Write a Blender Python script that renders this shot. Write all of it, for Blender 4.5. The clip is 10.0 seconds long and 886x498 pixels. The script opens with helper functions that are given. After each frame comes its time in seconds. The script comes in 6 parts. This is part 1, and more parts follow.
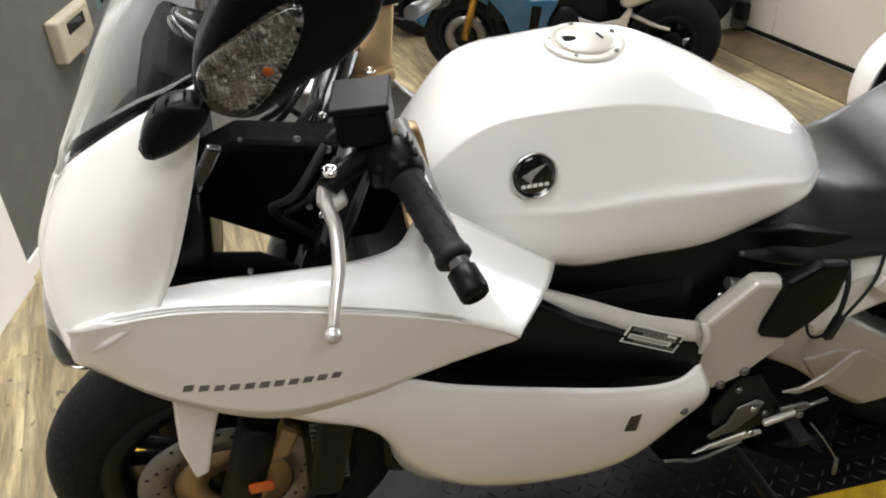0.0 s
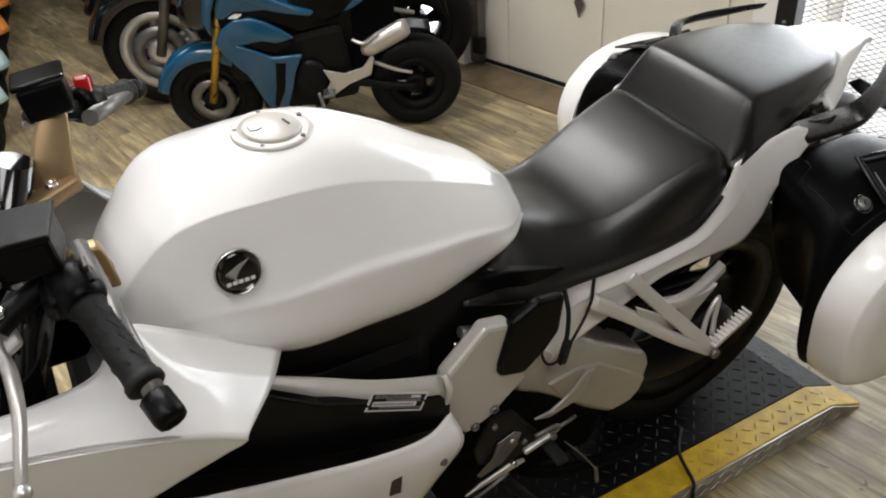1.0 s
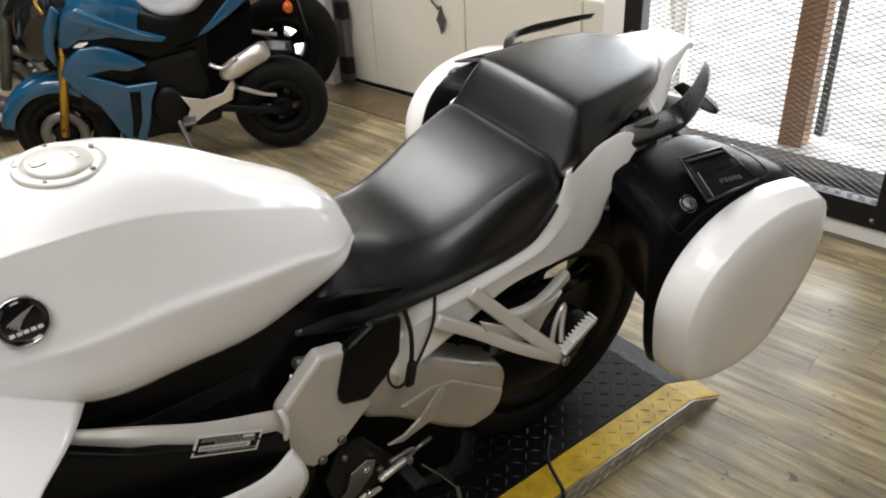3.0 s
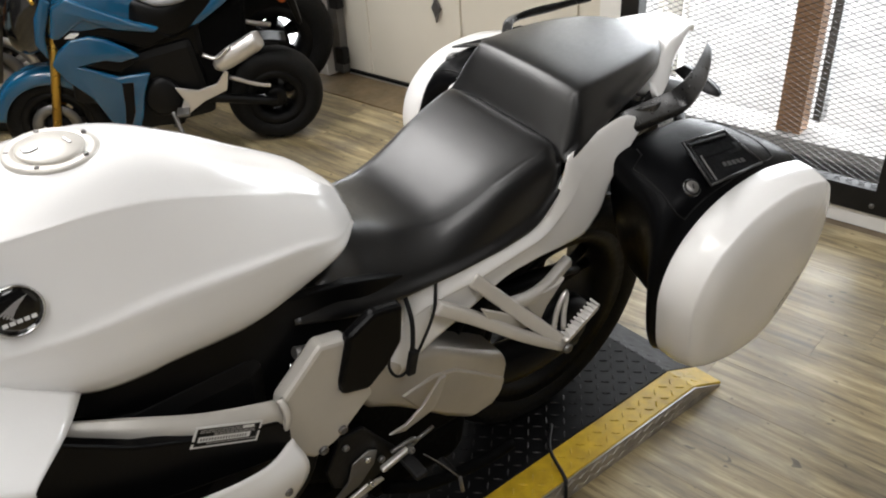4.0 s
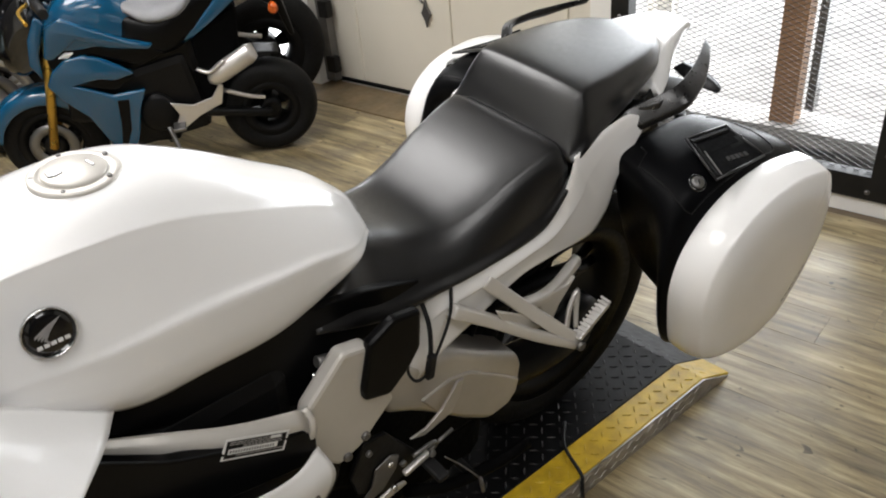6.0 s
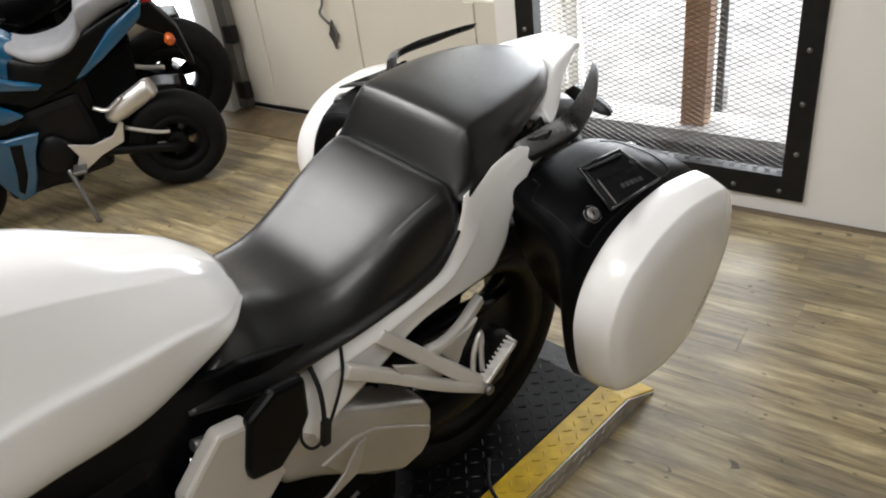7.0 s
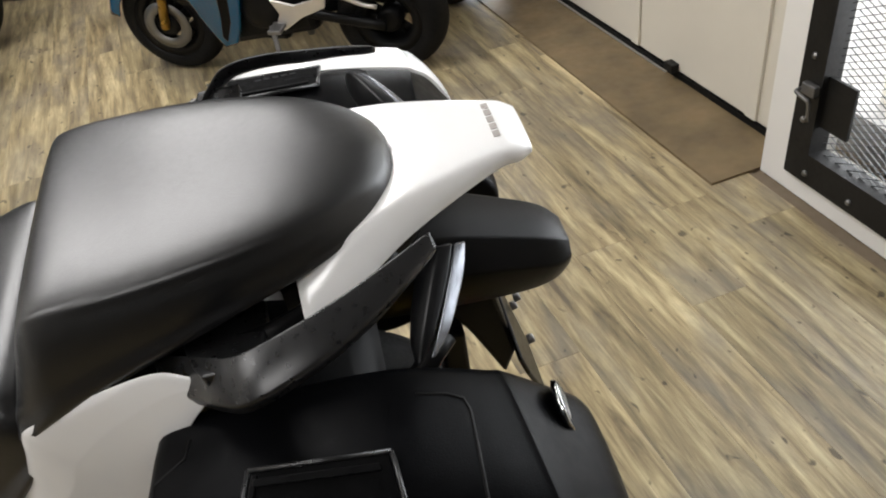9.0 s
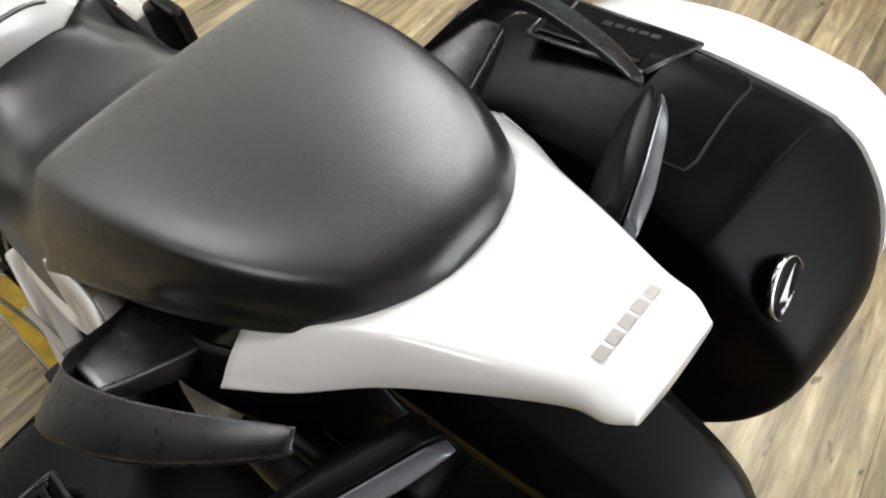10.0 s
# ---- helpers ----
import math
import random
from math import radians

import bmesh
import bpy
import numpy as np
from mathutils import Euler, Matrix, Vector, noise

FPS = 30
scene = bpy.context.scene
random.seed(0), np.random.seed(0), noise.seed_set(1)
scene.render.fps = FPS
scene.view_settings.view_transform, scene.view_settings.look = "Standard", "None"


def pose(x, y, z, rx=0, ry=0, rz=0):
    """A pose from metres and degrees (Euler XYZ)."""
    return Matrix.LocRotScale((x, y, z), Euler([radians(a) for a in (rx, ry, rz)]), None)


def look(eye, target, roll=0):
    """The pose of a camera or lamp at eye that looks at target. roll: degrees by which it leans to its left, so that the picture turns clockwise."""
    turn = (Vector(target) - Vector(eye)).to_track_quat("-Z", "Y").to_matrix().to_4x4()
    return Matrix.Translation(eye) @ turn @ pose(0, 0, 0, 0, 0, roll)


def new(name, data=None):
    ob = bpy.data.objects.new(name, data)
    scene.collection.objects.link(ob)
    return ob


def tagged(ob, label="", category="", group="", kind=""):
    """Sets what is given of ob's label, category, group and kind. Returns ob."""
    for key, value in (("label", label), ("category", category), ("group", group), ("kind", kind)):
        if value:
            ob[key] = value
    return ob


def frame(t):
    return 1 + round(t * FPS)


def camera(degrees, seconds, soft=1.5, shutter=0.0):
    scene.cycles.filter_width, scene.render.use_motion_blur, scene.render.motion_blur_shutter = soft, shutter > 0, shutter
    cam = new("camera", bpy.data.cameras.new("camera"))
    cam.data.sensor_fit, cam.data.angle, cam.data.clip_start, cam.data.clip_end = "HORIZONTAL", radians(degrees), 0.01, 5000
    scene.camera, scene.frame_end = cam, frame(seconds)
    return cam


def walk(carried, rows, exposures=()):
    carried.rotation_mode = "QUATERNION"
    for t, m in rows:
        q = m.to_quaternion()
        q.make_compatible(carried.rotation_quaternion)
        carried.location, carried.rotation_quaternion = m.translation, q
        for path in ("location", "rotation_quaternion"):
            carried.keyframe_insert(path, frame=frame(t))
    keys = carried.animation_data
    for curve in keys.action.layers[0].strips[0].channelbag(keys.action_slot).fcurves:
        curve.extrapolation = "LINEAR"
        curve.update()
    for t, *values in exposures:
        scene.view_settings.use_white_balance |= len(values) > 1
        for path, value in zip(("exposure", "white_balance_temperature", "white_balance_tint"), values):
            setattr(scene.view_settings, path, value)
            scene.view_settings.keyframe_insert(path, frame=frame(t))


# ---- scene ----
cam = camera(58.96, 10.0, soft=2.0)
# seconds, eye (metres), Euler angles (degrees)
PATH = [
    (0.0, -0.381, -1.090, 1.399, 56.61, 2.37, -12.67),
    (0.5, -0.310, -1.087, 1.439, 56.82, 2.22, -23.07),
    (1.0, -0.256, -1.103, 1.445, 58.48, 3.07, -29.66),
    (1.5, -0.202, -1.119, 1.451, 59.65, 3.72, -35.27),
    (2.0, -0.160, -1.131, 1.449, 60.34, 2.65, -37.99),
    (2.5, -0.148, -1.138, 1.440, 59.82, 2.61, -37.75),
    (4.0, -0.148, -1.119, 1.409, 58.79, 3.09, -38.44),
    (4.5, -0.151, -1.115, 1.417, 58.72, 2.51, -38.21),
    (5.0, -0.154, -1.114, 1.410, 59.27, 3.05, -38.46),
    (6.5, -0.190, -1.105, 1.433, 58.65, 6.46, -42.56),
    (7.0, -0.044, -1.099, 1.436, 58.77, 6.58, -45.81),
    (7.5, 0.215, -1.084, 1.432, 55.72, 5.02, -36.02),
    (8.0, 0.445, -0.996, 1.397, 54.24, 4.22, -28.33),
    (8.5, 0.744, -0.808, 1.381, 51.68, 4.76, -27.34),
    (9.0, 1.071, -0.774, 1.334, 51.24, 6.75, -11.69),
    (9.3, 1.215, -0.732, 1.338, 48.25, 8.87, 3.31),
    (9.5, 1.257, -0.661, 1.298, 50.66, 7.25, 13.68),
    (9.8, 1.302, -0.456, 1.271, 47.21, 1.94, 34.07),
    (10.0, 1.331, -0.356, 1.272, 44.93, 5.90, 42.88),
]
EXPOSURES = [(0.0, 0.24), (0.5, -0.08), (1.0, -0.10), (2.0, 0.0), (4.0, 0.04), (7.0, 0.0), (7.5, -0.06), (8.0, -0.04), (9.0, 0.06), (9.5, 0.0), (10.0, 0.18)]
WINDOW_W, LAMP_W, OUTSIDE = 22.0, 34.0, 8.0
LAMP_COL = (1.0, 0.98, 0.97)
walk(cam, [(t, pose(x, y, z, rx, ry, rz)) for t, x, y, z, rx, ry, rz in PATH], EXPOSURES)

# ---- world and light ----
WALL_YAW = 9.5          # the rear wall's turn about z
wall_turn = Matrix.Rotation(radians(WALL_YAW), 4, "Z")


def room(n, u, z=0.0):
    """A place in the room's own axes: n towards the rear wall, u along it, z up."""
    return wall_turn @ Vector((n, u, z))


world = bpy.data.worlds.new("sky")
scene.world = world
world.use_nodes = True
wn = world.node_tree
sky = wn.nodes.new("ShaderNodeTexSky")
sky.sky_type, sky.sun_disc = "NISHITA", False
sky.sun_elevation, sky.sun_rotation = radians(30), radians(100)
wn.links.new(sky.outputs[0], wn.nodes["Background"].inputs[0])
wn.nodes["Background"].inputs[1].default_value = 0.1


def area_lamp(name, m, sx, sy, watts, colour):
    lamp = bpy.data.lights.new(name, "AREA")
    lamp.shape, lamp.size, lamp.size_y, lamp.energy, lamp.color = "RECTANGLE", sx, sy, watts, colour
    ob = new(name, lamp)
    ob.matrix_world = m
    return ob


# daylight in the mesh-covered opening
area_lamp("window_daylight", look(room(2.50, 0.15, 1.25), room(0.0, -0.3, 0.6)), 1.15, 2.1, WINDOW_W, (0.93, 0.97, 1.0))

# ---- materials ----


def material(name, colour, rough=0.5, metal=0.0, vary=0.15, scale=8.0, bump=0.0, bump_scale=200.0, coat=0.0, spec=0.5, island=0.0, coat_rough=0.04):
    m = bpy.data.materials.new(name)
    m.use_nodes = True
    nt = m.node_tree
    b = nt.nodes["Principled BSDF"]
    b.inputs["Metallic"].default_value = metal
    b.inputs["Coat Weight"].default_value = coat
    b.inputs["Coat Roughness"].default_value = coat_rough
    b.inputs["Specular IOR Level"].default_value = spec
    tc = nt.nodes.new("ShaderNodeTexCoord")
    n1 = nt.nodes.new("ShaderNodeTexNoise")
    n1.inputs["Scale"].default_value, n1.inputs["Detail"].default_value = scale, 6
    nt.links.new(tc.outputs["Object"], n1.inputs["Vector"])
    ramp = nt.nodes.new("ShaderNodeMapRange")
    ramp.inputs[1].default_value, ramp.inputs[2].default_value = 0.3, 0.7
    ramp.inputs[3].default_value, ramp.inputs[4].default_value = 1 - vary, 1 + vary * 0.5
    nt.links.new(n1.outputs[0], ramp.inputs[0])
    mul = nt.nodes.new("ShaderNodeMix")
    mul.data_type, mul.blend_type = "RGBA", "MULTIPLY"
    mul.inputs[0].default_value = 1.0
    mul.inputs[6].default_value = (*colour, 1)
    comb = nt.nodes.new("ShaderNodeCombineColor")
    for i in range(3):
        nt.links.new(ramp.outputs[0], comb.inputs[i])
    nt.links.new(comb.outputs[0], mul.inputs[7])
    out = mul.outputs[2]
    if island:
        oi = nt.nodes.new("ShaderNodeObjectInfo")
        r2 = nt.nodes.new("ShaderNodeMapRange")
        r2.inputs[3].default_value, r2.inputs[4].default_value = 1 - island, 1 + island * 0.6
        nt.links.new(oi.outputs["Random"], r2.inputs[0])
        m2 = nt.nodes.new("ShaderNodeVectorMath")
        m2.operation = "SCALE"
        nt.links.new(out, m2.inputs[0])
        nt.links.new(r2.outputs[0], m2.inputs["Scale"])
        out = m2.outputs[0]
    nt.links.new(out, b.inputs["Base Color"])
    n2 = nt.nodes.new("ShaderNodeTexNoise")
    n2.inputs["Scale"].default_value, n2.inputs["Detail"].default_value = scale * 5, 4
    nt.links.new(tc.outputs["Object"], n2.inputs["Vector"])
    rr = nt.nodes.new("ShaderNodeMapRange")
    rr.inputs[1].default_value, rr.inputs[2].default_value = 0.3, 0.7
    rr.inputs[3].default_value, rr.inputs[4].default_value = max(0.02, rough * 0.85), min(1, rough * 1.15)
    nt.links.new(n2.outputs[0], rr.inputs[0])
    nt.links.new(rr.outputs[0], b.inputs["Roughness"])
    if bump:
        n3 = nt.nodes.new("ShaderNodeTexNoise")
        n3.inputs["Scale"].default_value, n3.inputs["Detail"].default_value = bump_scale, 3
        nt.links.new(tc.outputs["Object"], n3.inputs["Vector"])
        bp = nt.nodes.new("ShaderNodeBump")
        bp.inputs["Strength"].default_value, bp.inputs["Distance"].default_value = bump, 0.001
        nt.links.new(n3.outputs[0], bp.inputs["Height"])
        nt.links.new(bp.outputs[0], b.inputs["Normal"])
    return m


def glass(name, colour, rough, trans=1.0, ior=1.45):
    m = material(name, colour, rough, vary=0.02)
    b = m.node_tree.nodes["Principled BSDF"]
    b.inputs["Transmission Weight"].default_value = trans
    b.inputs["IOR"].default_value = ior
    return m


def glow(name, colour, strength):
    m = bpy.data.materials.new(name)
    m.use_nodes = True
    b = m.node_tree.nodes["Principled BSDF"]
    b.inputs["Base Color"].default_value = (*colour, 1)
    b.inputs["Emission Color"].default_value = (*colour, 1)
    b.inputs["Emission Strength"].default_value = strength
    return m


PEARL = material("pearl_white_paint", (0.84, 0.835, 0.825), 0.20, vary=0.02, scale=3, coat=0.7)
SEAT = material("seat_vinyl", (0.0028, 0.0028, 0.0031), 0.36, vary=0.15, scale=30, bump=0.25, bump_scale=900, spec=0.55, coat=0.45, coat_rough=0.26)
BLACK = material("black_plastic", (0.0024, 0.0024, 0.0027), 0.34, vary=0.2, scale=25, bump=0.10, bump_scale=900, spec=0.13)
RAIL = material("satin_black_rail", (0.009, 0.009, 0.0095), 0.30, vary=0.15, scale=25, bump=0.03, bump_scale=900, spec=0.60)
CASE = material("grained_case_plastic", (0.0024, 0.0025, 0.0030), 0.36, vary=0.25, scale=18, bump=0.20, bump_scale=700, spec=0.06)
# wall colour darkened so that little light reflects onto the seat
SHOWWALL = material("darkened_wall_paint", (0.10, 0.098, 0.095), 0.6, vary=0.05, scale=2)
SMOKE = material("silvered_lens", (0.16, 0.17, 0.19), 0.22, metal=0.6, vary=0.25, scale=60)
SWING = material("cast_swingarm_paint", (0.50, 0.47, 0.42), 0.36, metal=0.4, vary=0.08, scale=12, bump=0.1, bump_scale=700)
TAILPRINT = material("brown_grey_print", (0.40, 0.37, 0.345), 0.3, vary=0.05)
GLOSSBLACK = material("gloss_black", (0.005, 0.005, 0.0055), 0.12, vary=0.1, scale=20, coat=0.5)
GRIP = material("grip_rubber", (0.008, 0.008, 0.0085), 0.6, vary=0.2, scale=60, bump=0.4, bump_scale=800, spec=0.3)
TYRE = material("tyre_rubber", (0.005, 0.005, 0.005), 0.7, vary=0.25, scale=30, bump=0.3, bump_scale=500, spec=0.2)
MATTEBLACK = material("matte_black_moulding", (0.0022, 0.0022, 0.0024), 0.75, vary=0.3, scale=20, bump=0.3, bump_scale=400, spec=0.06)
FACET = material("lens_facets", (0.30, 0.295, 0.29), 0.25, metal=0.9, vary=0.5, scale=90)
ENGINE = material("engine_black", (0.004, 0.004, 0.0044), 0.45, metal=0.1, vary=0.3, scale=20, bump=0.3, bump_scale=300, spec=0.2)
FRAME = material("cast_aluminium_paint", (0.60, 0.575, 0.53), 0.38, metal=0.28, vary=0.06, scale=12, bump=0.1, bump_scale=700)
ALLOY = material("bare_alloy", (0.62, 0.60, 0.58), 0.34, metal=0.75, vary=0.06, scale=12)
CHROME = material("chrome", (0.75, 0.75, 0.75), 0.1, metal=1.0, vary=0.05, scale=30)
BRONZE = material("bronze_anodised", (0.34, 0.235, 0.125), 0.38, metal=0.7, vary=0.1, scale=20, bump=0.15, bump_scale=800)
STEEL = material("dull_steel", (0.20, 0.195, 0.19), 0.40, metal=0.8, vary=0.12, scale=20)
CLEAR = glass("clear_lens", (0.95, 0.95, 0.95), 0.03)
SCREEN = glass("windscreen_acrylic", (0.93, 0.94, 0.95), 0.03, ior=1.2)
AMBER = material("amber_bulb", (0.55, 0.10, 0.012), 0.25, vary=0.1)
RED = material("red_plastic", (0.45, 0.012, 0.012), 0.2, vary=0.05, coat=0.5)
WHITEPRINT = material("white_print", (0.75, 0.75, 0.74), 0.4, vary=0.03)
GREYPRINT = material("grey_print", (0.12, 0.12, 0.125), 0.35, vary=0.05)
PALEPRINT = material("pale_print", (0.30, 0.29, 0.28), 0.4, vary=0.05)
BLACKPRINT = material("black_print", (0.004, 0.004, 0.004), 0.5, vary=0.05, spec=0.2)
WALLWHITE = material("white_wall_paint", (0.78, 0.765, 0.73), 0.6, vary=0.05, scale=2, bump=0.15, bump_scale=90)
WALLGREY = material("grey_wall_paint", (0.10, 0.097, 0.095), 0.65, vary=0.08, scale=2, bump=0.15, bump_scale=90)
DOORPAINT = material("garage_door_paint", (0.66, 0.62, 0.53), 0.5, vary=0.05, scale=2, bump=0.12, bump_scale=140)
STEELFRAME = material("black_steel_frame", (0.012, 0.0115, 0.011), 0.5, metal=0.2, vary=0.3, scale=14, bump=0.3, bump_scale=150, spec=0.3)
MESHSTEEL = material("expanded_steel", (0.010, 0.010, 0.010), 0.5, metal=0.2, vary=0.2, scale=10, spec=0.3)
# ceiling colour held dark grey to keep bounced light off the black parts
CEIL = material("darkened_ceiling_paint", (0.20, 0.197, 0.19), 0.8, vary=0.05, scale=1)
CONCRETE = material("outside_concrete", (0.42, 0.40, 0.38), 0.85, vary=0.3, scale=5, bump=0.4, bump_scale=60)
BROWNPAINT = material("brown_post_paint", (0.34, 0.19, 0.10), 0.6, vary=0.15, scale=6)
BLUE = material("blue_paint", (0.003, 0.064, 0.138), 0.2, vary=0.04, scale=4, coat=0.6)
REDPAINT = material("red_paint", (0.42, 0.015, 0.012), 0.2, vary=0.04, scale=4, coat=0.6)
ORANGE = material("orange_paint", (0.65, 0.23, 0.05), 0.25, vary=0.04, scale=4, coat=0.5)
TEAL = material("pale_blue_paint", (0.42, 0.58, 0.60), 0.25, vary=0.04, scale=4, coat=0.5)
GOLD = material("gold_fork", (0.55, 0.33, 0.05), 0.3, metal=0.7, vary=0.1)
GREYSEAT = material("grey_vinyl", (0.20, 0.20, 0.21), 0.5, vary=0.1, scale=20, bump=0.3, bump_scale=600)
LIFTBLACK = material("worn_black_plate", (0.005, 0.005, 0.0055), 0.5, vary=0.4, scale=9, bump=0.3, bump_scale=200, spec=0.15)
LIFTBARS = material("worn_tread_bars", (0.018, 0.0175, 0.017), 0.36, metal=0.4, vary=0.6, scale=40)
YELLOW = material("worn_yellow_paint", (0.55, 0.36, 0.015), 0.42, vary=0.3, scale=25, bump=0.2, bump_scale=200)
PLATE = material("bare_tread_plate", (0.42, 0.40, 0.37), 0.38, metal=0.8, vary=0.3, scale=20)

# ---- mesh helpers ----
from mathutils import bvhtree  # rays onto surfaces


def crom(p, n, closed=False):
    """A smooth curve through the points p, with n steps between each two."""
    p = [np.array(q, float) for q in p]
    out, last = [], len(p)
    for i in range(last if closed else last - 1):
        p1, p2 = p[i], p[(i + 1) % last]
        p0 = p[i - 1] if (i > 0 or closed) else 2 * p1 - p2
        p3 = p[(i + 2) % last] if (i + 2 < last or closed) else 2 * p2 - p1
        for k in range(n):
            s = k / n
            out.append(0.5 * (2 * p1 + (p2 - p0) * s + (2 * p0 - 5 * p1 + 4 * p2 - p3) * s * s + (3 * p1 - p0 - 3 * p2 + p3) * s ** 3))
    if not closed:
        out.append(p[-1])
    return out


def skin(bm, rows, nu=6, nv=6, closed=False, mirror=False, flip=False):
    """A smooth sheet through a grid of control points; mirror adds its twin at -y."""
    fine = [crom(r, nv, closed) for r in rows]
    cols = [crom([f[j] for f in fine], nu) for j in range(len(fine[0]))]
    for sign in ((1, -1) if mirror else (1,)):
        vs = [[bm.verts.new((c[i][0], c[i][1] * sign, c[i][2])) for c in cols] for i in range(len(cols[0]))]
        m = len(cols)
        for i in range(len(vs) - 1):
            for j in range(m if closed else m - 1):
                q = [vs[i][j], vs[i][(j + 1) % m], vs[i + 1][(j + 1) % m], vs[i + 1][j]]
                f = bm.faces.new(q if (sign > 0) != flip else q[::-1])
                f.smooth = True
    return bm


def crisp(bm, rings, nu=5, bevel=0.002, limit=28):
    """A body lofted through rings of equal count, straight across and smooth along, with lightly rounded arrises."""
    cols = [crom([r[j] for r in rings], nu) for j in range(len(rings[0]))]
    m = len(cols)
    vs = [[bm.verts.new(c[i]) for c in cols] for i in range(len(cols[0]))]
    for a, b in zip(vs, vs[1:]):
        for j in range(m):
            bm.faces.new((a[j], a[(j + 1) % m], b[(j + 1) % m], b[j]))
    bm.faces.new(vs[0][::-1])
    bm.faces.new(vs[-1])
    bmesh.ops.recalc_face_normals(bm, faces=bm.faces)
    bm.normal_update()
    if bevel:
        es = [e for e in bm.edges if len(e.link_faces) == 2 and e.calc_face_angle(0) > radians(limit)]
        bmesh.ops.bevel(bm, geom=es, offset=bevel, segments=2, affect="EDGES", profile=0.5)
    for f in bm.faces:
        f.smooth = True
    return bm


def surface_of(ob):
    """The mesh of an object as a tree that rays can meet."""
    me = ob.data
    return bvhtree.BVHTree.FromPolygons([tuple(v.co) for v in me.vertices], [tuple(p.vertices) for p in me.polygons])


def drape(tree, p, d, lift=0.0):
    """Where a ray through p along d meets the surface, raised by lift; and the outward normal there."""
    d = Vector(d).normalized()
    q, n, _, _ = tree.ray_cast(Vector(p) - d * .15, d)
    if q is None:
        return Vector(p), -d
    n = n if n.dot(d) < 0 else -n
    return q + n * lift, n


def cap_ends(bm):
    edges = [e for e in bm.edges if e.is_boundary]
    bmesh.ops.holes_fill(bm, edges=edges, sides=0)
    bmesh.ops.recalc_face_normals(bm, faces=bm.faces)
    return bm


def loft_body(stations, nu=5, nv=5):
    """A closed body from half sections, each (x, (y, z), (y, z), ...) from top to bottom, mirrored about y = 0."""
    bm = bmesh.new()
    rows = []
    for x, *half in stations:
        ring = [(x, y, z) for y, z in half] + [(x, -y, z) for y, z in half[::-1] if abs(y) > 1e-6]
        rows.append(ring)
    skin(bm, rows, nu, nv, closed=True)
    return cap_ends(bm)


def tube(bm, path, radius, sides=10, steps=4, squash=1.0, taper=None):
    """A round bar along a smooth path."""
    pts = crom(path, steps) if len(path) > 2 else [np.array(p, float) for p in path]
    up, rings = None, []
    for i, p in enumerate(pts):
        d = pts[min(i + 1, len(pts) - 1)] - pts[max(i - 1, 0)]
        d = d / (np.linalg.norm(d) + 1e-12)
        if up is None:
            up = np.array([0, 0, 1.0]) if abs(d[2]) < 0.9 else np.array([1.0, 0, 0])
        a = np.cross(d, up)
        a /= np.linalg.norm(a)
        up = np.cross(a, d)
        k = i / (len(pts) - 1)
        r = radius if taper is None else radius + (taper - radius) * k
        rings.append([bm.verts.new(p + r * (math.cos(w) * a + squash * math.sin(w) * up)) for w in (2 * math.pi * j / sides for j in range(sides))])
    for r0, r1 in zip(rings, rings[1:]):
        for j in range(sides):
            bm.faces.new((r0[j], r0[(j + 1) % sides], r1[(j + 1) % sides], r1[j])).smooth = True
    bm.faces.new(rings[0][::-1])
    bm.faces.new(rings[-1])
    return bm


def lathe(bm, profile, m=None, sides=48, closed=False):
    """Turns a profile of (radius, height) about the z axis of the pose m."""
    m = m or Matrix()
    rings = [[bm.verts.new(m @ Vector((r * math.cos(2 * math.pi * j / sides), r * math.sin(2 * math.pi * j / sides), h))) for j in range(sides)] for r, h in profile]
    pairs = list(zip(rings, rings[1:])) + ([(rings[-1], rings[0])] if closed else [])
    for r0, r1 in pairs:
        for j in range(sides):
            bm.faces.new((r0[j], r0[(j + 1) % sides], r1[(j + 1) % sides], r1[j])).smooth = True
    if not closed:
        bm.faces.new(rings[0][::-1])
        bm.faces.new(rings[-1])
    return bm


def box(bm, size, m=None, bevel=0.0, seg=2):
    r = bmesh.ops.create_cube(bm, size=1.0, matrix=(m or Matrix()) @ Matrix.Diagonal((*size, 1)))
    if bevel:
        es = list({e for v in r["verts"] for e in v.link_edges})
        bmesh.ops.bevel(bm, geom=es, offset=bevel, segments=seg, affect="EDGES", profile=0.5)
    return bm


def plate(bm, outline, thick, m=None, bevel=0.0, seg=2):
    """A flat plate: an outline of (a, b) in the xy plane of the pose m, thick along its z."""
    m = m or Matrix()
    lo = [bm.verts.new(m @ Vector((a, b, -thick / 2))) for a, b in outline]
    hi = [bm.verts.new(m @ Vector((a, b, thick / 2))) for a, b in outline]
    n = len(outline)
    faces = [bm.faces.new(lo[::-1]), bm.faces.new(hi)]
    faces += [bm.faces.new((lo[i], lo[(i + 1) % n], hi[(i + 1) % n], hi[i])) for i in range(n)]
    bmesh.ops.recalc_face_normals(bm, faces=faces)
    if bevel:
        bmesh.ops.bevel(bm, geom=list({e for f in faces for e in f.edges}), offset=bevel, segments=seg, affect="EDGES", profile=0.5)
    return bm


# a pose whose xy plane is the world's (or bike's) xz plane: a = x, b = z, thickness along y
def upright(y=0.0):
    return Matrix(((1, 0, 0, 0), (0, 0, -1, y), (0, 1, 0, 0), (0, 0, 0, 1)))


